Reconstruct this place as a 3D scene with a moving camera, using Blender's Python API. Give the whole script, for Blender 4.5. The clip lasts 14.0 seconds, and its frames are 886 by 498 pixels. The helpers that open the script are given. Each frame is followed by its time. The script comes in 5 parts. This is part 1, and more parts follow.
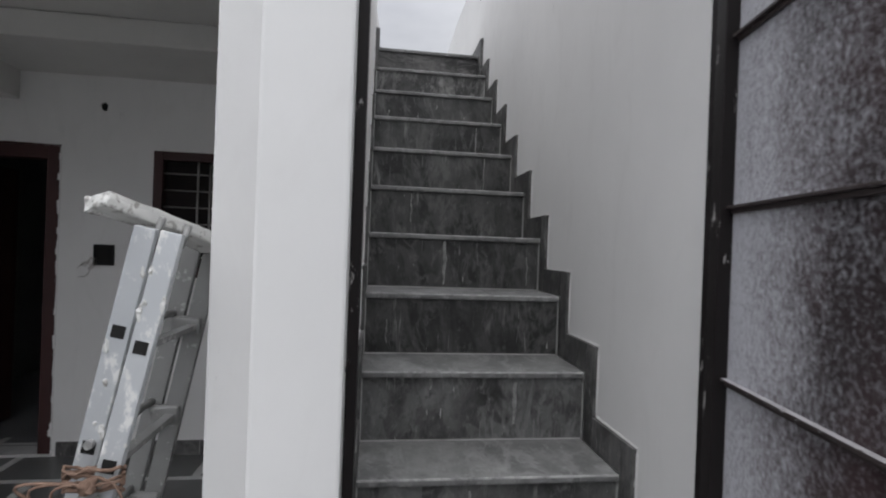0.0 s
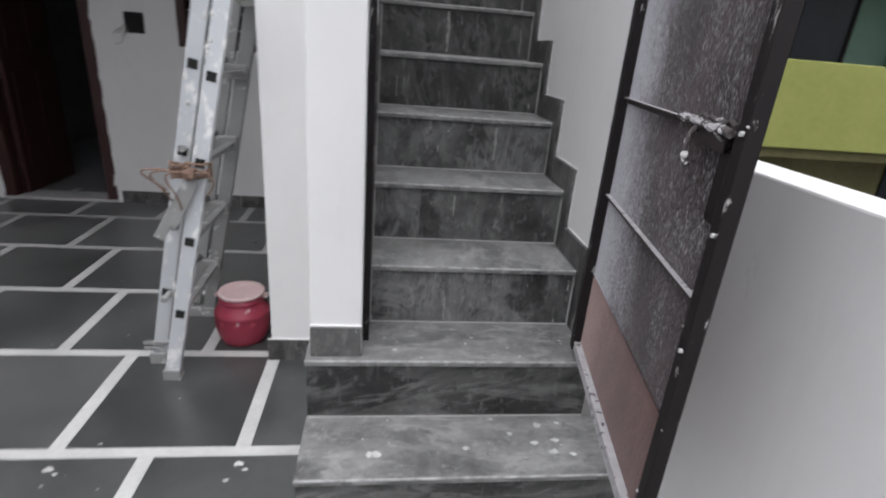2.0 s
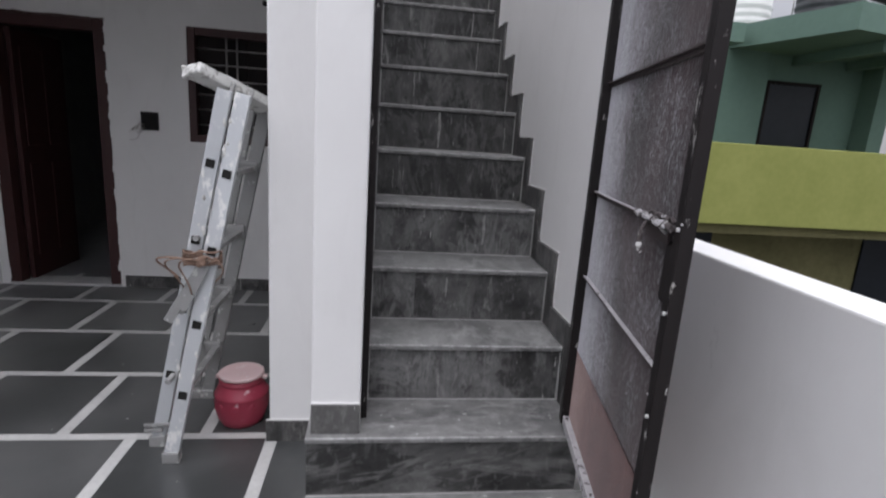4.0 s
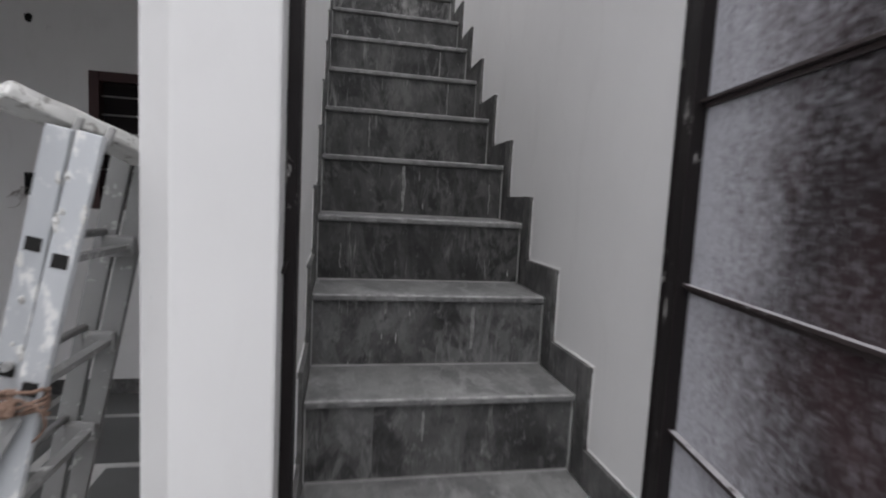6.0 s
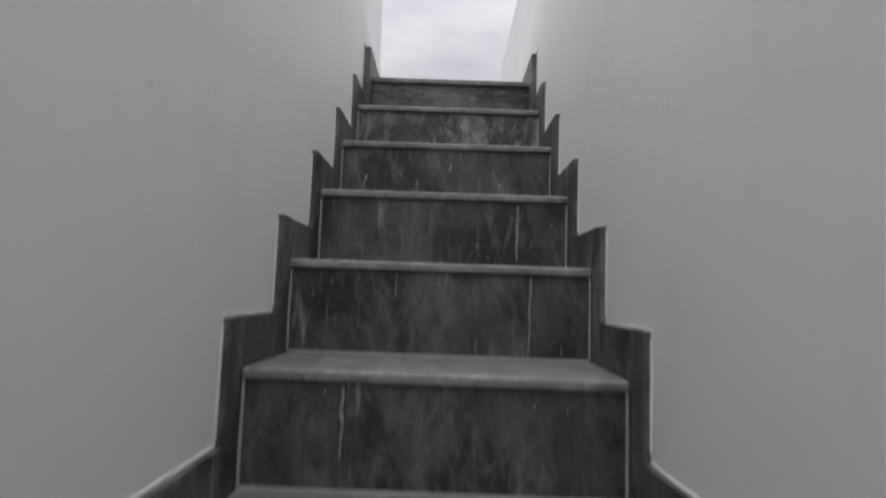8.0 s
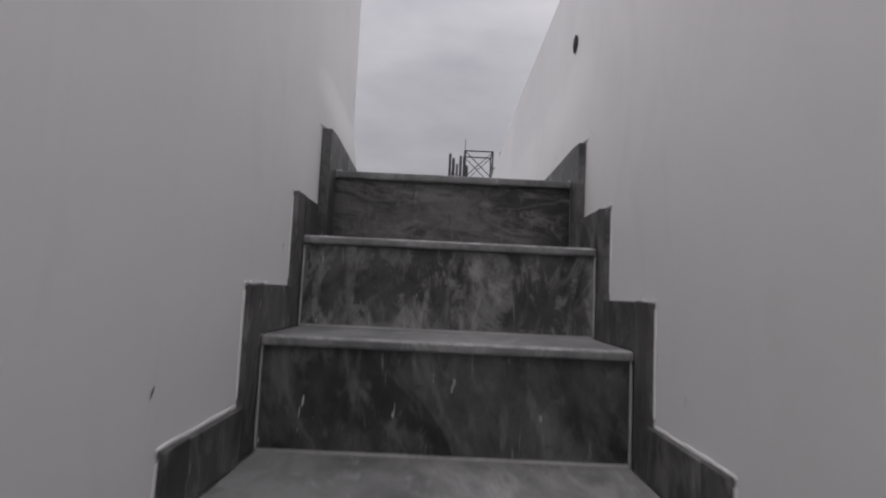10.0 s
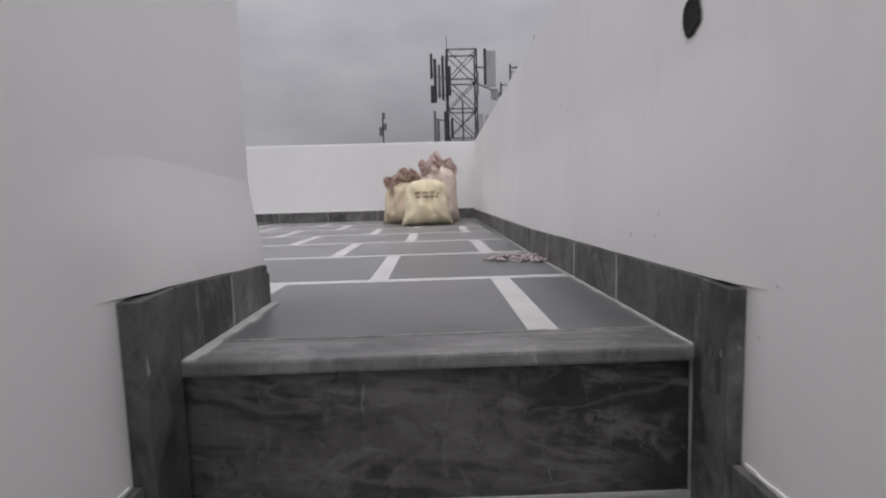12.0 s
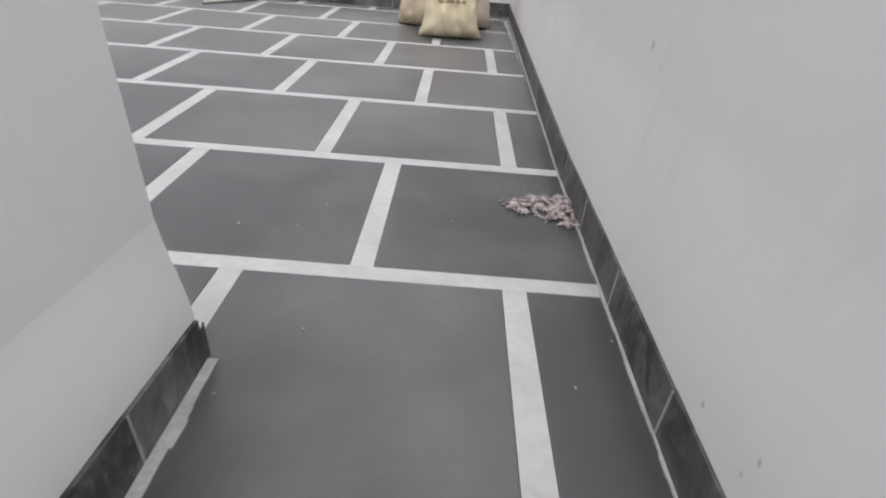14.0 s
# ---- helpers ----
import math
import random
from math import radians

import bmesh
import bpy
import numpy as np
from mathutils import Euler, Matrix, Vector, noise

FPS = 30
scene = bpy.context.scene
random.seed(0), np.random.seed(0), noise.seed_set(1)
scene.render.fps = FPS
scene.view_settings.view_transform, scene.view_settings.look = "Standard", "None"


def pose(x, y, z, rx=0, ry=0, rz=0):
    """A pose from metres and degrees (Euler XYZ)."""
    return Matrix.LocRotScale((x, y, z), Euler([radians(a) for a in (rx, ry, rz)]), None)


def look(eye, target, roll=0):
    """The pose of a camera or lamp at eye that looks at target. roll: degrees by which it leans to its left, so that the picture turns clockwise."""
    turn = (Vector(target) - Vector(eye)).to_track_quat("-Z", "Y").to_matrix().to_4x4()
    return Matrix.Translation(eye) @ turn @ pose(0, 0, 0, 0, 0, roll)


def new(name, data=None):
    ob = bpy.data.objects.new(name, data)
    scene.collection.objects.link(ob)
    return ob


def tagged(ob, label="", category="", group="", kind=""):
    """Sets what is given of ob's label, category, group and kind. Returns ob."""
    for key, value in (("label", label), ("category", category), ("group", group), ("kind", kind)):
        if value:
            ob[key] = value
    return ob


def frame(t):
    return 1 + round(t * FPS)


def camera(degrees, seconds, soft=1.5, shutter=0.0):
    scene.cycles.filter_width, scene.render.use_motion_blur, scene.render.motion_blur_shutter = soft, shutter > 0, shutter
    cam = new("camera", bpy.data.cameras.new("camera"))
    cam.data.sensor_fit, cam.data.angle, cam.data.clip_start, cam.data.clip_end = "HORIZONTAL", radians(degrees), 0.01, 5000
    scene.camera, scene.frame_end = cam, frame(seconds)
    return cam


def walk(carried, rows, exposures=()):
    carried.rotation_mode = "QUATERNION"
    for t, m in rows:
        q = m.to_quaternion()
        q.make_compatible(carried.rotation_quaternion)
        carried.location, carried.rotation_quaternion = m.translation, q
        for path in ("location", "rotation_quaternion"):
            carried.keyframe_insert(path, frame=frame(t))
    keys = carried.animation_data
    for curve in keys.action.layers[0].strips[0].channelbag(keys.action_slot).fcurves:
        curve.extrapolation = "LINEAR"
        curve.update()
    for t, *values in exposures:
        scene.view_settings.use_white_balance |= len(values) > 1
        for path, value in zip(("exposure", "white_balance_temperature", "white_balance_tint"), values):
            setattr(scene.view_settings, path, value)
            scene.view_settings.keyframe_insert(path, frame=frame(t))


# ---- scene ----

# ---------------------------------------------------------------- camera
cam = camera(81.3, 14.0, soft=2.0, shutter=0.5)


def held(x, y, z, yaw, pitch, roll):
    """A hand-held pose: yaw to the left from +y, pitch up, roll to the left, in degrees."""
    return pose(x, y, z, 90 + pitch, 0, yaw) @ pose(0, 0, 0, 0, 0, roll)


PATH = [
    (0, -0.335, -3.615, 1.486, -7.66, -0.12, 2.10),
    (0.5, -0.267, -3.731, 1.465, -4.89, 0.09, 1.73),
    (1, -0.210, -3.803, 1.369, -1.03, -10.96, 3.66),
    (1.5, -0.301, -3.994, 1.321, -9.47, -17.23, 1.73),
    (2, -0.334, -4.124, 1.349, -7.60, -21.18, 4.62),
    (2.1, -0.327, -4.156, 1.345, -6.54, -20.28, 4.95),
    (4.3, -0.349, -4.256, 1.412, -7.52, -8.83, 3.58),
    (4.5, -0.346, -4.256, 1.419, -6.72, -4.27, 3.45),
    (5, -0.340, -4.207, 1.432, -4.61, -2.05, 2.99),
    (5.5, -0.322, -3.959, 1.396, -4.33, -3.51, 4.59),
    (6, -0.291, -3.536, 1.389, -11.66, -5.43, 3.01),
    (6.5, -0.194, -3.149, 1.389, -7.46, 4.79, 4.70),
    (7, -0.060, -2.744, 1.473, -8.0, 1.44, 3.33),
    (7.5, -0.028, -2.460, 1.682, -9.13, 3.58, 0.96),
    (8, 0.013, -2.231, 1.910, 0.43, 4.88, 2.01),
    (8.5, 0.015, -2.017, 2.082, -0.15, 6.98, 2.27),
    (11, -0.069, -1.114, 2.820, -0.04, 2.95, 3.00),
    (11.5, -0.090, -0.874, 2.977, -5.20, 0.91, 0.55),
    (12, -0.000, -0.683, 3.072, -1.04, -5.73, -1.64),
    (12.5, -0.020, -0.557, 3.143, -5.69, -10.23, 3.02),
    (12.8, 0.000, -0.505, 3.226, -7.60, -18.60, 2.50),
    (13, 0.014, -0.466, 3.241, -9.11, -23.44, 2.27),
    (13.5, 0.066, -0.355, 3.415, 1.97, -30.01, 1.29),
    (14, 0.017, -0.213, 3.479, -0.17, -32.25, 4.59),
    ]
EXPOSURES = [(0, 0.35, 6500, 9.5), (0.5, 0.36, 6500, 10), (1.0, 0.64, 6500, 10.5), (1.5, 0.73, 6500, 10.8), (2.0, 0.71, 6500, 11), (4.5, 0.4, 6380, 14), (5.0, 0.36, 6420, 14), (5.5, 0.36, 6450, 14), (6.0, 0.44, 6560, 11.5), (6.5, 0.42, 6550, 10.5), (7.0, 0.8, 6550, 10.5),
             (7.5, 0.7, 6600, 11), (8.0, 0.33, 6600, 12), (8.5, 0.15, 6600, 13), (11.0, -0.26, 6650, 15), (12.5, -0.12, 6650, 15), (14.0, -0.01, 6650, 12.5)]
walk(cam, [(t, held(*p)) for t, *p in PATH], EXPOSURES)

# ---------------------------------------------------------------- measures of the place
R, G = 0.22, 0.253            # riser and going
TOP = 13 * R                  # the terrace
WX = 0.372                    # half the clear width between the stair walls
SK = 0.014                    # skirting thickness
WALL_TOP = 3.61               # top of the terrace parapets
STREET = -3.3


# ---------------------------------------------------------------- world and sun: an overcast day
def sky():
    w = bpy.data.worlds.new("overcast_sky")
    scene.world = w
    w.use_nodes = True
    n, l = w.node_tree.nodes, w.node_tree.links
    n.clear()
    air = n.new("ShaderNodeTexSky")
    air.sky_type, air.sun_disc = "NISHITA", False
    air.sun_elevation, air.sun_rotation = radians(70), radians(200)
    co = n.new("ShaderNodeTexCoord")
    stretch = n.new("ShaderNodeMapping")
    stretch.inputs["Scale"].default_value = (1.6, 1.6, 4.0)
    cloud = n.new("ShaderNodeTexNoise")
    cloud.inputs["Scale"].default_value, cloud.inputs["Detail"].default_value, cloud.inputs["Roughness"].default_value = 1.7, 5, 0.5
    ramp = n.new("ShaderNodeValToRGB")
    ramp.color_ramp.elements[0].position, ramp.color_ramp.elements[1].position = 0.3, 0.72
    ramp.color_ramp.elements[0].color, ramp.color_ramp.elements[1].color = (6.6, 6.7, 7.2, 1), (10.4, 10.5, 10.9, 1)
    up = n.new("ShaderNodeSeparateXYZ")
    l.new(co.outputs["Generated"], up.inputs[0])
    rise = n.new("ShaderNodeMapRange")       # an overcast sky is darkest at the horizon
    rise.inputs["From Min"].default_value, rise.inputs["From Max"].default_value = 0.0, 1.0
    rise.inputs["To Min"].default_value, rise.inputs["To Max"].default_value = 0.34, 1.9
    climb = n.new("ShaderNodeMath")
    climb.operation, climb.use_clamp = "POWER", True
    climb.inputs[1].default_value = 1.6
    l.new(up.outputs["Z"], climb.inputs[0])
    l.new(climb.outputs[0], rise.inputs["Value"])
    shade = n.new("ShaderNodeVectorMath")
    shade.operation = "SCALE"
    l.new(ramp.outputs["Color"], shade.inputs[0])
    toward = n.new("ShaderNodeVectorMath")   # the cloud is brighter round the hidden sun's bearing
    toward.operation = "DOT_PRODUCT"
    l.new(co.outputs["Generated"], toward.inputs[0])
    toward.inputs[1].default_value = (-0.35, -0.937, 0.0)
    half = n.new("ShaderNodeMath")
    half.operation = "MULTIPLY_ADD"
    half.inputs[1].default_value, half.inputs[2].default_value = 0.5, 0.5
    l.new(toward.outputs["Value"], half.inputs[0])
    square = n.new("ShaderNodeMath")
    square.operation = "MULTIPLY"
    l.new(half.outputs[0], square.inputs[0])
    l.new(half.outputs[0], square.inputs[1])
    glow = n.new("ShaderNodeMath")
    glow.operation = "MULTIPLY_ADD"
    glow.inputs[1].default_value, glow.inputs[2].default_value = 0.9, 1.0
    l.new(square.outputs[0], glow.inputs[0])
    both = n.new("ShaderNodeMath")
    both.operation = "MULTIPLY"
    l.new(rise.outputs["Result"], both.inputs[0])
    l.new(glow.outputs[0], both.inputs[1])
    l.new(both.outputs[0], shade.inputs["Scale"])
    mix = n.new("ShaderNodeMix")
    mix.data_type = "RGBA"
    mix.inputs["Factor"].default_value = 0.92
    bg = n.new("ShaderNodeBackground")
    bg.inputs["Strength"].default_value = 0.1
    out = n.new("ShaderNodeOutputWorld")
    l.new(co.outputs["Generated"], stretch.inputs["Vector"])
    l.new(stretch.outputs["Vector"], cloud.inputs["Vector"])
    l.new(cloud.outputs["Fac"], ramp.inputs["Fac"])
    l.new(air.outputs["Color"], mix.inputs["A"])
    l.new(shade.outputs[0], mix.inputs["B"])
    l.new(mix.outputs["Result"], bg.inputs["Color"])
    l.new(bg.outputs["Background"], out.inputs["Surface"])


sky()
sun_data = bpy.data.lights.new("sun", "SUN")
sun_data.energy, sun_data.angle, sun_data.color = 0.6, radians(40), (1.0, 0.98, 0.95)
sun = new("sun", sun_data)
sun.matrix_world = look((-2.5, -6.8, 20), (0, 0, 0))


# ---------------------------------------------------------------- materials
class Mat:
    """A small builder for node materials on object-space coordinates, in metres."""

    def __init__(self, name, rough=0.6, metal=0.0, spec=0.5):
        self.m = bpy.data.materials.new(name)
        self.m.use_nodes = True
        self.n, self.l = self.m.node_tree.nodes, self.m.node_tree.links
        self.b = self.n["Principled BSDF"]
        self.b.inputs["Roughness"].default_value, self.b.inputs["Metallic"].default_value = rough, metal
        self.b.inputs["Specular IOR Level"].default_value = spec
        geo = self.n.new("ShaderNodeNewGeometry")
        self.place = geo.outputs["Position"]
        self.island = geo.outputs["Random Per Island"]
        self.normal = geo.outputs["Normal"]
        self.rand = self.n.new("ShaderNodeObjectInfo").outputs["Random"]

    def shifted(self, scale=(1, 1, 1), spread=7.0, by=None):
        v = self.n.new("ShaderNodeVectorMath")
        v.operation = "MULTIPLY"
        self.l.new(self.place, v.inputs[0])
        v.inputs[1].default_value = scale
        s = self.n.new("ShaderNodeMath")
        s.operation = "MULTIPLY"
        self.l.new(self.rand if by is None else by, s.inputs[0])
        s.inputs[1].default_value = spread
        a = self.n.new("ShaderNodeVectorMath")
        a.operation = "ADD"
        self.l.new(v.outputs[0], a.inputs[0])
        self.l.new(s.outputs[0], a.inputs[1])
        return a.outputs[0]

    def noise(self, vec=None, scale=5.0, detail=4.0, rough=0.55, warp=0.0):
        t = self.n.new("ShaderNodeTexNoise")
        t.inputs["Scale"].default_value, t.inputs["Detail"].default_value = scale, detail
        t.inputs["Roughness"].default_value, t.inputs["Distortion"].default_value = rough, warp
        self.l.new(self.place if vec is None else vec, t.inputs["Vector"])
        return t.outputs["Fac"]

    def ramp(self, fac, *stops):
        r = self.n.new("ShaderNodeValToRGB")
        e = r.color_ramp.elements
        while len(e) < len(stops):
            e.new(0.5)
        for el, (p, c) in zip(e, stops):
            el.position = p
            el.color = (c, c, c, 1) if isinstance(c, (int, float)) else (*c, 1)
        self.l.new(fac, r.inputs["Fac"])
        return r.outputs["Color"]

    def mix(self, fac, a, b, mode="MIX"):
        x = self.n.new("ShaderNodeMix")
        x.data_type, x.blend_type = "RGBA", mode
        for key, v in (("Factor", fac), ("A", a), ("B", b)):
            if isinstance(v, tuple):
                x.inputs[key].default_value = (*v, 1)
            elif isinstance(v, (int, float)):
                x.inputs[key].default_value = v
            else:
                self.l.new(v, x.inputs[key])
        return x.outputs["Result"]

    def axis(self, name, vec=None):
        s = self.n.new("ShaderNodeSeparateXYZ")
        self.l.new(self.place if vec is None else vec, s.inputs[0])
        return s.outputs[name]

    def span(self, value, low, high):
        r = self.n.new("ShaderNodeMapRange")
        r.inputs["From Min"].default_value, r.inputs["From Max"].default_value = low, high
        self.l.new(value, r.inputs["Value"])
        return r.outputs["Result"]

    def calc(self, op, a, b=0.0):
        c = self.n.new("ShaderNodeMath")
        c.operation = op
        for i, v in enumerate((a, b)):
            if isinstance(v, (int, float)):
                c.inputs[i].default_value = v
            else:
                self.l.new(v, c.inputs[i])
        return c.outputs[0]

    def done(self, colour=None, rough=None, bump=None, strength=0.3, depth=0.004):
        if colour is not None:
            if isinstance(colour, tuple):
                self.b.inputs["Base Color"].default_value = (*colour, 1)
            else:
                self.l.new(colour, self.b.inputs["Base Color"])
        if rough is not None:
            self.l.new(rough, self.b.inputs["Roughness"])
        if bump is not None:
            k = self.n.new("ShaderNodeBump")
            k.inputs["Strength"].default_value, k.inputs["Distance"].default_value = strength, depth
            self.l.new(bump, k.inputs["Height"])
            self.l.new(k.outputs["Normal"], self.b.inputs["Normal"])
        return self.m


def white_paint(name, tone, dirt):
    m = Mat(name, 0.62, spec=0.3)
    broad = m.noise(scale=1.3, detail=5)
    streak = m.noise(m.shifted((3, 3, 1.1), 0), scale=2.2, detail=7, rough=0.65, warp=0.8)
    fine = m.noise(scale=70, detail=3)
    c = m.mix(m.ramp(broad, (0.35, 0.0), (0.75, 1.0)), tone, tuple(v * 0.9 for v in tone))
    c = m.mix(m.calc("MULTIPLY", m.ramp(streak, (0.52, 0.0), (0.8, 1.0)), dirt * 0.7), c, (0.42, 0.4, 0.38))
    scuff = m.ramp(m.noise(m.shifted((1, 1, 0.35), 0), scale=9, detail=8, rough=0.7), (0.665, 0.0), (0.70, 1.0))
    c = m.mix(m.calc("MULTIPLY", scuff, dirt), c, (0.33, 0.32, 0.31))
    h = m.mix(0.94, fine, m.noise(m.shifted((1, 1, 0.6), 0), scale=2.6, detail=4, rough=0.5, warp=1.0))
    return m.done(c, bump=h, strength=0.2, depth=0.012)


def stone(name, veins, dark, light, dust, rough=0.45, drips=0.5, tilt=0.0, wisps=0.55):
    """Dark slate-like marble: clouded patches with torn borders, fine mottling, cement drips and dust on it."""
    m = Mat(name, rough, spec=0.4)
    if tilt:
        turn = m.n.new("ShaderNodeVectorRotate")
        turn.rotation_type = "Y_AXIS"
        turn.inputs["Angle"].default_value = radians(tilt)
        m.l.new(m.place, turn.inputs["Vector"])
        plain, m.place = m.place, turn.outputs["Vector"]
    cloud = m.noise(m.shifted(veins, 13.0), scale=1.0, detail=8, rough=0.6, warp=0.7)
    patch = m.noise(m.shifted(tuple(0.75 * x for x in veins), 21.0), scale=1.0, detail=4, rough=0.5, warp=0.7)
    mottle = m.noise(m.shifted(tuple(2.6 * x if x == max(veins) else 1.9 * x for x in veins), 9.0), scale=1.0, detail=9, rough=0.68, warp=0.4)
    if tilt:
        m.place = plain
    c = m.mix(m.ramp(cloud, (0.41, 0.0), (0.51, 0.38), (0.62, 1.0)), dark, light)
    c = m.mix(m.ramp(patch, (0.505, 0.0), (0.53, 0.6)), c, tuple(min(1, x * 1.15) for x in light))
    c = m.mix(m.ramp(patch, (0.405, 0.9), (0.435, 0.0)), c, dark)
    c = m.mix(m.ramp(mottle, (0.36, 0.75), (0.47, 0.0)), c, dark)
    c = m.mix(m.ramp(mottle, (0.54, 0.0), (0.66, 0.7)), c, tuple(min(1, x * 2.1) for x in light))
    c = m.mix(m.ramp(m.rand, (0.0, 0.35), (0.4, 0.0), (1.0, 0.0)), c, dark)
    wisp = m.noise(m.shifted(tuple(0.9 * x for x in veins), 17.0), scale=1.0, detail=7, rough=0.6, warp=0.7)
    haze = m.noise(m.shifted((4, 4, 3), 11.0), scale=1.0, detail=2)
    line = m.ramp(wisp, (0.455, 0.0), (0.487, 0.75), (0.495, 0.75), (0.535, 0.0))
    c = m.mix(m.calc("MULTIPLY", line, m.ramp(haze, (0.42, 0.0), (0.58, wisps))), c, tuple(min(1, x * 2.4) for x in light))
    speck = m.noise(m.shifted((1, 1, 0.7), 6.0), scale=24, detail=8, rough=0.72, warp=0.3)
    c = m.mix(m.ramp(speck, (0.56, 0.0), (0.66, 0.55)), c, tuple(min(1, x * 2.0) for x in light))
    c = m.mix(m.ramp(speck, (0.34, 0.7), (0.43, 0.0)), c, dark)
    scratch = m.noise(m.shifted((95, 95, 8), 8.0), scale=1.0, detail=3, rough=0.6, warp=0.5)
    lie = m.noise(m.shifted((7, 7, 6), 12.0), scale=1.0, detail=2)
    c = m.mix(m.calc("MULTIPLY", m.ramp(scratch, (0.62, 0.0), (0.70, 0.5)), m.ramp(lie, (0.53, 0.0), (0.63, drips))), c, (0.36, 0.36, 0.355))
    run = m.noise(m.shifted((34, 34, 5.0), 5.0), scale=1.0, detail=6, rough=0.65, warp=0.8)
    where = m.noise(m.shifted((5, 5, 4), 2.0), scale=1.0, detail=3)
    drip = m.calc("MULTIPLY", m.ramp(run, (0.57, 0.0), (0.72, 0.7)), m.ramp(where, (0.46, 0.0), (0.62, drips)))
    powder = m.noise(m.shifted((1, 1, 1), 3.0), scale=9, detail=10, rough=0.75)
    c = m.mix(drip, c, (0.36, 0.36, 0.35))
    c = m.mix(m.calc("MULTIPLY", m.ramp(powder, (0.36, 0.1), (0.70, 1.0)), dust), c, (0.36, 0.36, 0.355))
    fleck = m.ramp(m.noise(m.shifted((1, 1, 0.22), 4.0), scale=60, detail=3, rough=0.6), (0.70, 0.0), (0.74, 0.9))
    c = m.mix(m.calc("MULTIPLY", fleck, drips), c, (0.5, 0.5, 0.49))
    grain = m.noise(scale=160, detail=2)
    return m.done(c, rough=m.ramp(powder, (0.3, rough - 0.1), (0.8, rough + 0.25)), bump=m.mix(0.5, grain, powder), strength=0.25, depth=0.002)


def gate_sheet():
    """Maroon enamel on sheet steel under white dust that thins out towards the free edge; red oxide below the lowest rail."""
    m = Mat("gate_sheet_paint", 0.6, spec=0.13)
    base = m.mix(m.ramp(m.noise(m.shifted((6, 6, 4), 0), scale=1.0, detail=5, rough=0.6), (0.35, 0.0), (0.68, 1.0)), (0.012, 0.0055, 0.0065), (0.042, 0.022, 0.024))
    fine = m.noise(m.shifted((260, 260, 105), 0), scale=1.0, detail=2, rough=0.6)
    coarse = m.noise(m.shifted((85, 85, 27), 0), scale=1.0, detail=4, rough=0.7, warp=0.6)
    patch = m.noise(m.shifted((5.0, 5.0, 3.2), 0), scale=1.0, detail=4, warp=0.5)
    along = m.span(m.axis("Y"), -3.25, -2.72)
    along = m.calc("MULTIPLY", along, along)
    red = m.ramp(m.span(m.axis("Z"), 0.70, 0.80), (0.40, 1.0), (0.46, 0.0))
    base = m.mix(red, base, m.mix(m.noise(m.shifted((14, 14, 6), 0), scale=1.0, detail=6, rough=0.7), (0.045, 0.017, 0.015), (0.17, 0.08, 0.07)))
    lift = m.calc("ADD", m.calc("MULTIPLY", along, 0.36), m.calc("MULTIPLY", patch, 0.30))
    mixed = m.calc("ADD", m.calc("MULTIPLY", fine, 0.66), m.calc("MULTIPLY", coarse, 0.34))
    grain = m.ramp(m.calc("ADD", mixed, lift), (0.67, 0.0), (0.79, 0.35), (0.96, 0.95))
    film = m.ramp(m.calc("ADD", m.calc("MULTIPLY", along, 0.8), m.calc("MULTIPLY", patch, 0.5)), (0.40, 0.0), (0.95, 0.9))
    base = m.mix(film, base, m.mix(red, (0.22, 0.2, 0.215), (0.17, 0.082, 0.07)))
    c = m.mix(grain, base, m.mix(red, (0.46, 0.465, 0.5), (0.34, 0.22, 0.2)))
    chip = m.ramp(m.noise(m.shifted((95, 95, 34), 0), scale=1.0, detail=4, rough=0.6), (0.76, 0.0), (0.80, 0.6))
    c = m.mix(chip, c, (0.6, 0.59, 0.6))
    m.b.inputs["Sheen Weight"].default_value, m.b.inputs["Sheen Roughness"].default_value = 0.2, 0.42
    return m.done(c, rough=m.ramp(grain, (0.0, 0.5), (0.6, 0.9)), bump=mixed, strength=0.45, depth=0.004)


def simple(name, a, b, scale=8.0, rough=0.6, metal=0.0, strength=0.15, depth=0.002, stretch=(1, 1, 1), spec=0.5):
    m = Mat(name, rough, metal, spec)
    v = m.shifted(stretch, 5.0)
    big, small = m.noise(v, scale=scale, detail=5), m.noise(v, scale=scale * 9, detail=3)
    c = m.mix(m.ramp(m.mix(0.35, big, small), (0.35, 0.0), (0.68, 1.0)), a, b)
    return m.done(c, bump=small, strength=strength, depth=depth)


def slab_stone(name, tone_a, tone_b, pale, dusty):
    """Honed grey floor stone, each slab a little apart in tone, with footprints of dust."""
    m = Mat(name, 0.36, spec=0.9)
    v = m.shifted((1, 1, 1), 9.0)
    cloud = m.noise(v, scale=2.6, detail=6)
    dust = m.noise(v, scale=1.1, detail=7, rough=0.65)
    m.b.inputs["Sheen Weight"].default_value, m.b.inputs["Sheen Roughness"].default_value = 0.55, 0.3
    tone = m.mix(m.rand, tone_a, tone_b)
    c = m.mix(m.ramp(cloud, (0.3, 0.0), (0.75, 1.0)), tone, pale)
    c = m.mix(m.ramp(dust, (0.43, 0.0), (0.72, dusty)), c, (0.25, 0.25, 0.248))
    fleck = m.ramp(m.noise(v, scale=34, detail=4, rough=0.7), (0.73, 0.0), (0.76, 0.6))
    c = m.mix(fleck, c, (0.4, 0.4, 0.39))
    return m.done(c, rough=m.ramp(dust, (0.3, 0.26), (0.75, 0.5)), bump=m.noise(scale=120, detail=2), strength=0.08, depth=0.001)


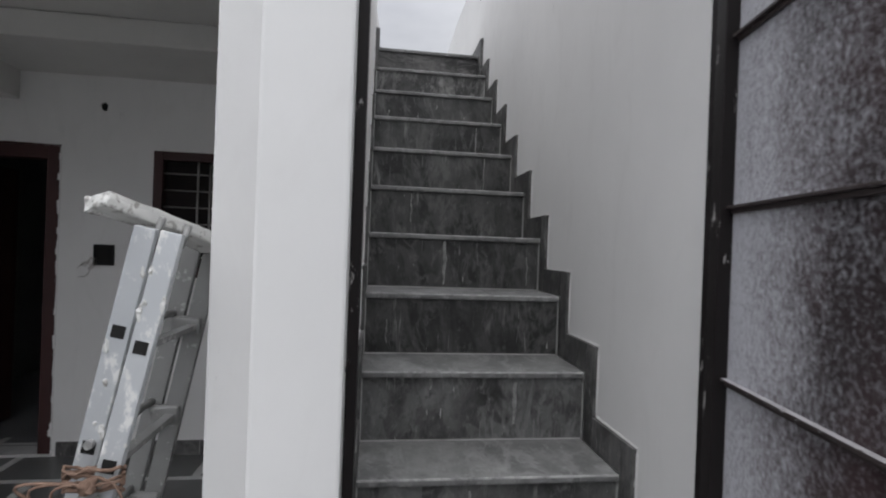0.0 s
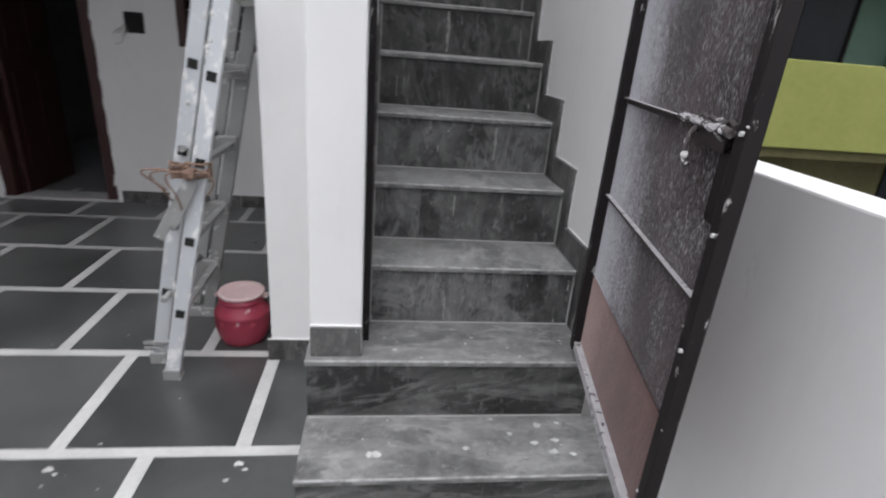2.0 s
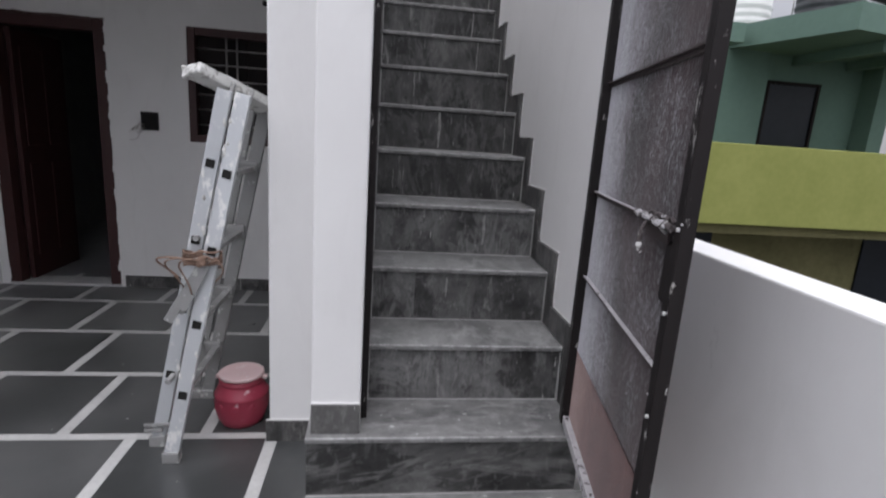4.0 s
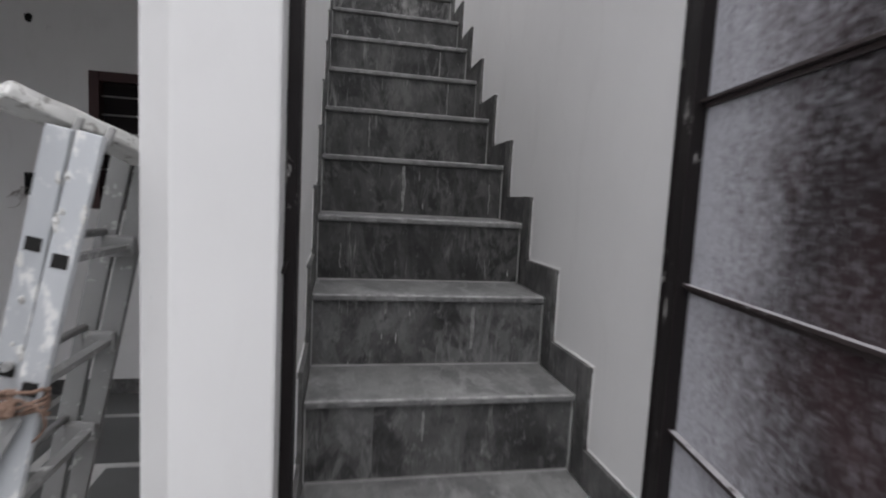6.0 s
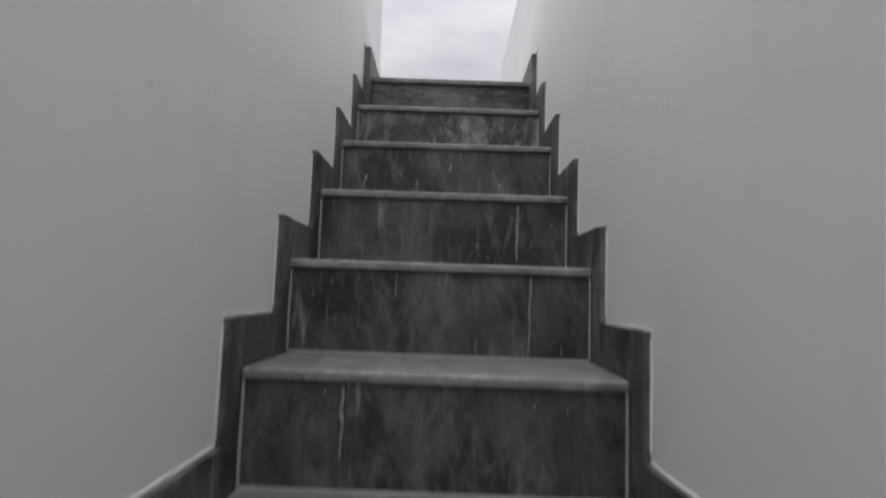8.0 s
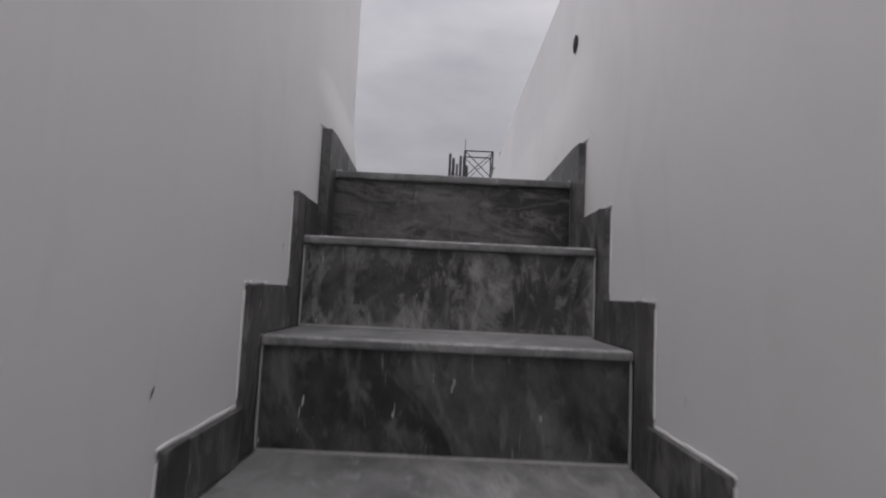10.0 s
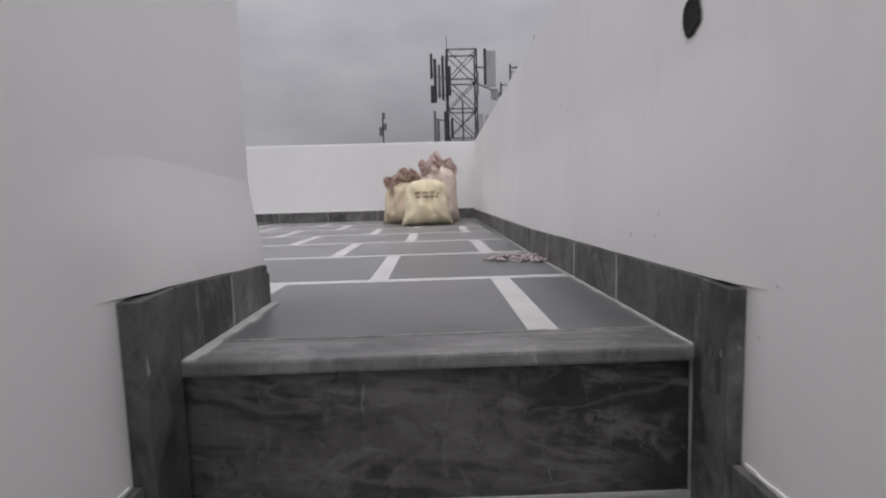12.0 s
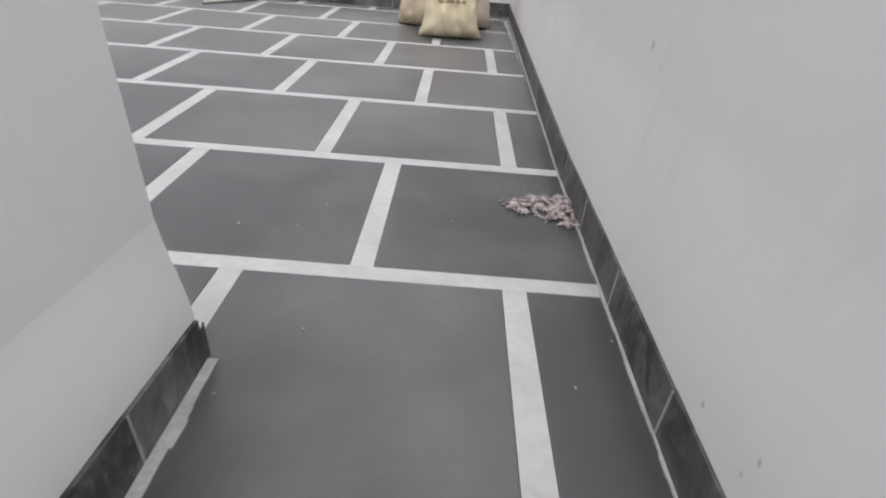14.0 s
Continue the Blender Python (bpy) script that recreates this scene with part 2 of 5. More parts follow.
def steel_paint():
    m = Mat("black_frame_enamel", 0.5, spec=0.22)
    worn = m.ramp(m.noise(m.shifted((14, 14, 5), 3.0), scale=2.0, detail=8, rough=0.7), (0.615, 0.0), (0.645, 1.0))
    c = m.mix(m.noise(scale=7, detail=4), (0.008, 0.007, 0.0075), (0.018, 0.014, 0.014))
    c = m.mix(worn, c, (0.35, 0.34, 0.33))
    return m.done(c, bump=m.noise(scale=60, detail=3), strength=0.2, depth=0.002)


def splashed(name, a, b, splash, amount, rough, metal=0.0, scale=5.0, stretch=(1, 1, 1)):
    """A base with patches of dried white paint or cement on it."""
    m = Mat(name, rough, metal)
    v = m.shifted(stretch, 6.0)
    c = m.mix(m.noise(v, scale=scale, detail=5), a, b)
    f = m.ramp(m.noise(v, scale=scale * 2.3, detail=8, rough=0.68), (amount, 0.0), (amount + 0.05, 1.0))
    c = m.mix(f, c, splash)
    k = m.mix(0.5, f, m.noise(v, scale=scale * 14, detail=3))
    return m.done(c, rough=m.ramp(f, (0.0, rough), (1.0, 0.8)), bump=k, strength=0.3, depth=0.003)


WALL = white_paint("white_wall_paint", (0.765, 0.758, 0.75), 0.24)
FRESH = white_paint("fresh_white_paint", (0.765, 0.763, 0.758), 0.16)
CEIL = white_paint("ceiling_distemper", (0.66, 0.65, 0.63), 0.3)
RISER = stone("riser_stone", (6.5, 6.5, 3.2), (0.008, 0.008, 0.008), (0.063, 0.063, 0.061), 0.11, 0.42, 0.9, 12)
# Smeared riser near the top, its colour lightened for the sky light there.
RISER_U = stone("skylit_smeared_riser_stone", (6.0, 6.0, 3.6), (0.012, 0.012, 0.0115), (0.14, 0.138, 0.134), 0.2, 0.5, 1.0)
# Dustier lower risers, also lightened in colour for the light that falls there.
RISER_D = stone("dusty_lightened_riser_stone", (6.0, 6.0, 3.8), (0.010, 0.010, 0.010), (0.118, 0.118, 0.116), 0.2, 0.5, 1.0)
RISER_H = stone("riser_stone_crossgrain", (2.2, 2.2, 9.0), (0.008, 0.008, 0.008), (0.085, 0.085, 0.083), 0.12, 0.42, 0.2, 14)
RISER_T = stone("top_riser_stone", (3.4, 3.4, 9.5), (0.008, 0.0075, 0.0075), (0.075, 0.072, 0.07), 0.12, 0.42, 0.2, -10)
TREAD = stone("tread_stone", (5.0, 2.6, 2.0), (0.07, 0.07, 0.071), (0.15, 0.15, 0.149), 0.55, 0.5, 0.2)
NOSING = stone("landing_edge_stone", (2.6, 9.0, 2.0), (0.028, 0.028, 0.029), (0.12, 0.12, 0.118), 0.4, 0.5, 0.3)
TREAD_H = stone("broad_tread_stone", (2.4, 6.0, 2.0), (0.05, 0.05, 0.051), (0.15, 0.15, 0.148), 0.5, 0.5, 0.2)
SKIRT = stone("skirting_stone", (6.0, 6.0, 4.0), (0.014, 0.0135, 0.0135), (0.085, 0.083, 0.081), 0.2, 0.45, 0.9)
# Dust on the tread noses, with their bright edge highlight painted in.
EDGE = simple("dusty_edge_highlight", (0.16, 0.16, 0.16), (0.52, 0.52, 0.51), 30, 0.8)
SLAB = slab_stone("grey_floor_stone", (0.031, 0.033, 0.034), (0.049, 0.051, 0.052), (0.07, 0.073, 0.074), 0.46)
# The same stone as SLAB, with the porch's shade put into its colour.
SLAB_P = slab_stone("shaded_porch_stone", (0.02, 0.022, 0.022), (0.036, 0.038, 0.038), (0.05, 0.053, 0.053), 0.28)
STRIP = simple("white_marble_strip", (0.42, 0.42, 0.415), (0.56, 0.56, 0.55), 6, 0.5)
GROUT = simple("cement_grout", (0.3, 0.3, 0.29), (0.5, 0.5, 0.49), 14, 0.9)
CONCRETE = simple("bare_concrete", (0.25, 0.25, 0.24), (0.36, 0.36, 0.35), 3, 0.9)
SHEET = gate_sheet()
IRON = steel_paint()
BAR = splashed("gate_bar_paint", (0.02, 0.014, 0.014), (0.045, 0.032, 0.032), (0.5, 0.49, 0.5), 0.63, 0.5, 0.0, 26)
BOLT = splashed("paint_caked_bolt", (0.035, 0.028, 0.028), (0.1, 0.085, 0.085), (0.48, 0.47, 0.47), 0.53, 0.85, 0.0, 20)
DUSTY = splashed("dusty_rail_top", (0.26, 0.25, 0.26), (0.48, 0.47, 0.48), (0.06, 0.05, 0.05), 0.57, 0.85, 0.0, 30)
MAROON = splashed("maroon_joinery_paint", (0.030, 0.0095, 0.0095), (0.055, 0.018, 0.017), (0.4, 0.38, 0.36), 0.69, 0.55, 0.0, 4)
DARKWOOD = simple("dark_shutter_paint", (0.008, 0.006, 0.006), (0.014, 0.01, 0.01), 5, 0.7, spec=0.2)
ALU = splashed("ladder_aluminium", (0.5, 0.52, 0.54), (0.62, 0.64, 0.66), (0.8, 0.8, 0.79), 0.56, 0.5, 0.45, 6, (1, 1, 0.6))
ALU_DARK = splashed("dark_aluminium", (0.22, 0.22, 0.22), (0.33, 0.33, 0.325), (0.52, 0.52, 0.51), 0.58, 0.65, 0.3, 9)
PLASTER_BOARD = splashed("whitewashed_board", (0.55, 0.55, 0.53), (0.76, 0.76, 0.74), (0.36, 0.35, 0.33), 0.55, 0.9, 0.0, 14)
RUBBER = simple("black_rubber", (0.012, 0.012, 0.013), (0.03, 0.03, 0.03), 12, 0.8)
ROPE = simple("brown_jute_rope", (0.11, 0.066, 0.048), (0.3, 0.2, 0.15), 30, 0.95, strength=0.6, depth=0.004)
RED = splashed("red_bucket_plastic", (0.24, 0.018, 0.045), (0.34, 0.04, 0.07), (0.55, 0.36, 0.38), 0.64, 0.45, 0.0, 7)
LID = splashed("pinkish_lid_plastic", (0.6, 0.42, 0.42), (0.7, 0.54, 0.53), (0.75, 0.72, 0.7), 0.58, 0.6, 0.0, 8)
# Near-black laid on the surface for the shade inside holes and rung ends.
HOLE = simple("dark_cavity", (0.006, 0.006, 0.006), (0.014, 0.013, 0.012), 20, 0.95)
STEEL = simple("galvanised_bar", (0.3, 0.29, 0.28), (0.5, 0.49, 0.47), 20, 0.45, 0.6)
WIRE = simple("loose_wire", (0.2, 0.17, 0.15), (0.45, 0.42, 0.4), 20, 0.6)
SACK = splashed("woven_sack_cream", (0.56, 0.49, 0.32), (0.72, 0.64, 0.46), (0.7, 0.66, 0.55), 0.62, 0.75, 0.0, 7)
SACK_B = splashed("soiled_woven_sack", (0.44, 0.36, 0.25), (0.62, 0.53, 0.39), (0.28, 0.19, 0.13), 0.6, 0.8, 0.0, 9)
PRIMER = simple("pinkish_door_primer", (0.3, 0.23, 0.2), (0.4, 0.32, 0.28), 5, 0.7)
SCUFF = simple("grey_scuff", (0.12, 0.115, 0.11), (0.34, 0.33, 0.32), 50, 0.9)
INK = simple("faded_print", (0.24, 0.16, 0.1), (0.34, 0.26, 0.17), 25, 0.8)
SACK_P = splashed("pinkish_printed_sack", (0.56, 0.46, 0.38), (0.7, 0.6, 0.52), (0.36, 0.3, 0.26), 0.6, 0.75, 0.0, 9)
CRUMPLE = simple("brown_crumpled_lining", (0.36, 0.24, 0.18), (0.7, 0.56, 0.46), 14, 0.75, strength=0.4, depth=0.006)
PINKRAG = simple("pale_pink_plastic_wrap", (0.58, 0.44, 0.4), (0.78, 0.66, 0.62), 16, 0.6)
RUBBLE = simple("rubble_bits", (0.03, 0.022, 0.02), (0.7, 0.62, 0.6), 60, 0.9)
DAMP = splashed("peeling_damp_plaster", (0.2, 0.17, 0.16), (0.34, 0.3, 0.28), (0.6, 0.58, 0.55), 0.56, 0.9, 0.0, 9)
SPOT = simple("dried_white_paint", (0.3, 0.3, 0.295), (0.66, 0.66, 0.65), 40, 0.8)
DRIP = simple("dried_cement", (0.14, 0.14, 0.137), (0.36, 0.36, 0.35), 60, 0.9)
GREEN = simple("sea_green_house_paint", (0.09, 0.155, 0.122), (0.115, 0.19, 0.15), 1.2, 0.75)
LIME = simple("lime_green_house_paint", (0.205, 0.225, 0.052), (0.26, 0.275, 0.075), 1.6, 0.8)
OLIVE = simple("olive_yellow_house_paint", (0.13, 0.122, 0.05), (0.21, 0.19, 0.085), 1.4, 0.85)
GLASSY = simple("dark_window_glass", (0.008, 0.011, 0.015), (0.014, 0.018, 0.024), 3, 0.35, spec=0.25)
TANKW = simple("white_tank_plastic", (0.66, 0.66, 0.64), (0.76, 0.76, 0.74), 3, 0.5)
TARP = simple("black_tarpaulin", (0.02, 0.022, 0.025), (0.06, 0.065, 0.07), 6, 0.55, strength=0.5, depth=0.02)
GALV = simple("tower_steel", (0.035, 0.033, 0.036), (0.075, 0.072, 0.075), 1, 0.6, 0.3)
PALEPANEL = simple("pale_antenna_radome", (0.3, 0.3, 0.31), (0.4, 0.4, 0.41), 1, 0.6)
PANEL = simple("antenna_panel_grey", (0.1, 0.1, 0.105), (0.17, 0.17, 0.175), 1, 0.6)
ASPHALT = simple("street_asphalt", (0.04, 0.04, 0.042), (0.07, 0.07, 0.07), 0.6, 0.9)


# ---------------------------------------------------------------- building helpers
def box(bm, x0, x1, y0, y1, z0, z1, bevel=0.0, index=0):
    m = Matrix.LocRotScale(((x0 + x1) / 2, (y0 + y1) / 2, (z0 + z1) / 2), None, (abs(x1 - x0), abs(y1 - y0), abs(z1 - z0)))
    geom = bmesh.ops.create_cube(bm, size=1, matrix=m)
    faces = {f for v in geom["verts"] for f in v.link_faces}
    for f in faces:
        f.material_index = index
    if bevel:
        edges = list({e for v in geom["verts"] for e in v.link_edges})
        bmesh.ops.bevel(bm, geom=edges, offset=bevel, segments=2, affect="EDGES", profile=0.6)
    return bm


def beam(bm, a, b, w, h, bevel=0.0, side=(1, 0, 0), index=0):
    """A bar of section w by h from a to b; w lies along side as far as it can."""
    a, b = Vector(a), Vector(b)
    up = (b - a).normalized()
    s = (Vector(side) - up * up.dot(Vector(side))).normalized()
    t = up.cross(s)
    m = Matrix((s, t, up)).transposed().to_4x4()
    m.translation = (a + b) / 2
    geom = bmesh.ops.create_cube(bm, size=1, matrix=m @ Matrix.Diagonal((w, h, (b - a).length, 1)))
    for f in {f for v in geom["verts"] for f in v.link_faces}:
        f.material_index = index
    if bevel:
        edges = list({e for v in geom["verts"] for e in v.link_edges})
        bmesh.ops.bevel(bm, geom=edges, offset=bevel, segments=2, affect="EDGES", profile=0.6)
    return bm


def tube(bm, pts, radius, sides=7, closed_ends=True):
    """A round bar along a line of points."""
    pts = [Vector(p) for p in pts]
    rings = []
    for i, p in enumerate(pts):
        d = (pts[min(i + 1, len(pts) - 1)] - pts[max(i - 1, 0)]).normalized()
        s = d.orthogonal().normalized() if i == 0 else (last - d * d.dot(last)).normalized()
        last = s
        t = d.cross(s)
        rings.append([bm.verts.new(p + radius * (math.cos(a) * s + math.sin(a) * t)) for a in (k * math.tau / sides for k in range(sides))])
    for u, v in zip(rings, rings[1:]):
        for k in range(sides):
            f = bm.faces.new((u[k], u[(k + 1) % sides], v[(k + 1) % sides], v[k]))
            f.smooth = True
    if closed_ends:
        bm.faces.new(rings[0][::-1])
        bm.faces.new(rings[-1])
    return bm


def lathe(bm, profile, centre, sides=28):
    """A turned body from (radius, height) pairs."""
    rings = []
    for r, z in profile:
        rings.append([bm.verts.new((centre[0] + r * math.cos(a), centre[1] + r * math.sin(a), centre[2] + z)) for a in (k * math.tau / sides for k in range(sides))])
    for u, v in zip(rings, rings[1:]):
        for k in range(sides):
            f = bm.faces.new((u[k], u[(k + 1) % sides], v[(k + 1) % sides], v[k]))
            f.smooth = True
    bm.faces.new(rings[0][::-1])
    bm.faces.new(rings[-1])
    return bm


def mesh_of(name, bm, *mats):
    me = bpy.data.meshes.new(name)
    bmesh.ops.recalc_face_normals(bm, faces=bm.faces)
    bm.to_mesh(me)
    bm.free()
    for m in mats:
        me.materials.append(m)
    return me


def thing(name, bm, mats, label, category, group="", kind=""):
    mats = mats if isinstance(mats, (list, tuple)) else [mats]
    return tagged(new(name, mesh_of(name, bm, *mats)), label, category, group, kind)


def holder(name, at, label, category, group="", kind=""):
    ob = new(name)
    ob.location = at
    ob.empty_display_size = 0.1
    bpy.context.view_layer.update()
    return tagged(ob, label, category, group, kind)


def part(name, bm, mats, parent, label=""):
    mats = mats if isinstance(mats, (list, tuple)) else [mats]
    ob = new(name, mesh_of(name, bm, *mats))
    ob.parent = parent
    if parent.data is None:
        ob.matrix_parent_inverse = Matrix.Translation(-parent.location)
    return tagged(ob, label)


def piece(name, data, at, parent, turn=0.0):
    """One of many alike pieces on a shared mesh, under a parent that stands at the origin."""
    ob = new(name, data)
    ob.parent = parent
    ob.matrix_basis = Matrix.Translation(at) @ Matrix.Rotation(turn, 4, "Z")
    return ob


def fresh():
    return bmesh.new()


def jitter(bm, amount, scale=6.0):
    for v in bm.verts:
        v.co += amount * Vector(noise.noise_vector(v.co * scale))
    return bm


# ---------------------------------------------------------------- large structure
def structure(name, boxes, mats, label, category="wall", bevel=0.0):
    bm = fresh()
    for b in boxes:
        box(bm, *b, bevel=bevel)
    return thing(name, bm, mats, label, category, kind="structure")


# street level and the storey under the house
structure("ground", [(-400, 400, -400, 400, STREET - 0.4, STREET)], ASPHALT, "grey street ground reaching to the distance", "ground")
structure("building_base", [(-4.2, 0.62, -6.2, 4.6, STREET, -0.32)], CONCRETE, "plain storey under the house", "building")

BACK_Y = 0.136       # face of the porch's rear wall
LEFT_X = -3.32       # face of the porch's side wall
D0, D1, DZ = -3.258, -2.416, 2.07
W0, W1, WZ0, WZ1 = -1.84, -0.98, 1.215, 2.077

structure("wall_back", [
    (-3.9, D0, BACK_Y, BACK_Y + 0.23, 0, 2.70), (D0, D1, BACK_Y, BACK_Y + 0.23, DZ, 2.70),
    (D1, W0, BACK_Y, BACK_Y + 0.23, 0, 2.70), (W0, W1, BACK_Y, BACK_Y + 0.23, 0, WZ0),
    (W0, W1, BACK_Y, BACK_Y + 0.23, WZ1, 2.70), (W1, -0.545, BACK_Y, BACK_Y + 0.23, 0, 2.70)],
    WALL, "white painted plaster wall with a doorway and a window")
structure("wall_left", [
    (LEFT_X - 0.23, LEFT_X, -0.02, BACK_Y, 0, 2.70), (LEFT_X - 0.23, LEFT_X, -0.9, -0.02, DZ, 2.70),
    (LEFT_X - 0.23, LEFT_X, -6.2, -0.9, 0, 2.70)], WALL, "white plaster side wall of the porch")
structure("wall_stair_left", [(-0.533, -WX, -2.582, 0.38, 0, WALL_TOP)], WALL, "white plaster wall beside the stairs")
structure("wall_stair_right", [(WX, 0.60, -2.66, 0.3, STREET, WALL_TOP)], WALL, "tall white plaster wall beside the stairs")
structure("gate_pier", [(-0.533, -0.378, -2.725, -2.583, 0.0, WALL_TOP)], FRESH, "freshly whitewashed pier beside the steel gate", bevel=0.006)
structure("pillar", [(-0.792, -0.534, -2.086, -1.80, 0, 2.70)], FRESH, "square white porch pillar on a stone skirting", bevel=0.008)
structure("entry_parapet", [(0.48, 0.60, -6.2, -2.66, STREET, 1.15)], FRESH, "low white plastered parapet beside the entry", bevel=0.006)
structure("front_parapet", [(-3.9, 0.60, -6.32, -6.2, STREET, 1.15)], FRESH, "low white parapet at the front of the entry")
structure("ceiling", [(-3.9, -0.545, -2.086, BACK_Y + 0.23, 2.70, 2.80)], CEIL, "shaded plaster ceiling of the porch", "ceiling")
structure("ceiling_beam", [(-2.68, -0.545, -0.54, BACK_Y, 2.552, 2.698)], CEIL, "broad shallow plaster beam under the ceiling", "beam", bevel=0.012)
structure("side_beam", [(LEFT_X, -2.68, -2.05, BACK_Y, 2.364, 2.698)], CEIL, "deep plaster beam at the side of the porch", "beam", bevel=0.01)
structure("front_beam", [(-3.9, -0.792, -2.086, -1.86, 2.45, 2.698)], FRESH, "white plaster beam over the porch front", "beam")
# the dark room behind the doorway
structure("inner_room", [
    (-3.9, -0.545, 3.2, 3.3, 0, 2.7), (-4.0, -3.9, BACK_Y + 0.23, 3.3, 0, 2.7), (-0.56, -0.545, BACK_Y + 0.23, 3.3, 0, 2.7),
    (-3.9, -0.545, BACK_Y + 0.23, 3.2, 2.70, 2.8), (-4.9, -4.8, -1.6, 0.4, 0, 2.7), (-4.8, LEFT_X - 0.23, -1.7, -1.6, 0, 2.7),
    (-4.8, LEFT_X - 0.23, 0.37, 0.47, 0, 2.7), (-4.9, LEFT_X - 0.23, -1.7, 0.47, 2.7, 2.8)], CONCRETE, "unlit rooms behind the porch doors", "room")
structure("inner_floor", [(-3.9, -0.56, BACK_Y + 0.36, 3.2, -0.02, 0.0)], SLAB_P, "grey stone floor of the unlit room, shade put into its colour", "floor")

# unseen fronts added across the lane to block low sky and bounce light
structure("lane_house", [(-14, 12, -13, -9.2, STREET, 3.4), (-14, -8.5, -9.2, 4, STREET, 3.4)], FRESH, "added unseen house fronts that block and bounce light", "building")

# terrace
TX0, TY1 = -3.9, 4.414
structure("terrace_deck", [(TX0, -0.545, -2.086, 0.38, 2.80, TOP - 0.022), (TX0, 0.60, 0.38, TY1 + 0.12, 2.80, TOP - 0.022),
                           (-0.372, 0.372, 0.036, 0.38, 2.80, TOP - 0.022)], GROUT, "cement bed of the roof terrace", "floor")
structure("parapet_far", [(TX0 - 0.12, 0.60, TY1, TY1 + 0.12, 2.8, WALL_TOP)], FRESH, "white plastered terrace parapet", bevel=0.01)
structure("parapet_left", [(TX0 - 0.12, TX0, -2.2, TY1, 2.8, WALL_TOP)], FRESH, "white plastered terrace parapet", bevel=0.01)
structure("parapet_front", [(TX0, -0.545, -2.2, -2.086, 2.80, WALL_TOP)], FRESH, "white plastered terrace parapet", bevel=0.01)


def parapet_right():
    bm = fresh()
    b = [(WX, 0.3), (0.60, 0.3), (0.64, TY1), (0.416 + SK, TY1), (WX, 1.2)]
    low = [bm.verts.new((x, y, 2.80)) for x, y in b]
    high = [bm.verts.new((x, y, WALL_TOP)) for x, y in b]
    for i in range(5):
        bm.faces.new((low[i], low[(i + 1) % 5], high[(i + 1) % 5], high[i]))
    bm.faces.new(low[::-1])
    bm.faces.new(high)
    thing("parapet_right", bm, WALL, "white plastered terrace parapet with faint stains", "wall", kind="structure")


parapet_right()


# ---------------------------------------------------------------- the stairs
def nose_y(k):
    return -G * k if k < 11 else (-2.765 if k == 11 else -3.015)


# where the riser stones are jointed, as shares of the width
RISER_CUTS = {1: (0.18,), 2: (), 3: (0.44,), 4: (0.79,), 5: (0.27,), 6: (), 7: (0.13,), 8: (), 9: (0.24,), 10: ()}


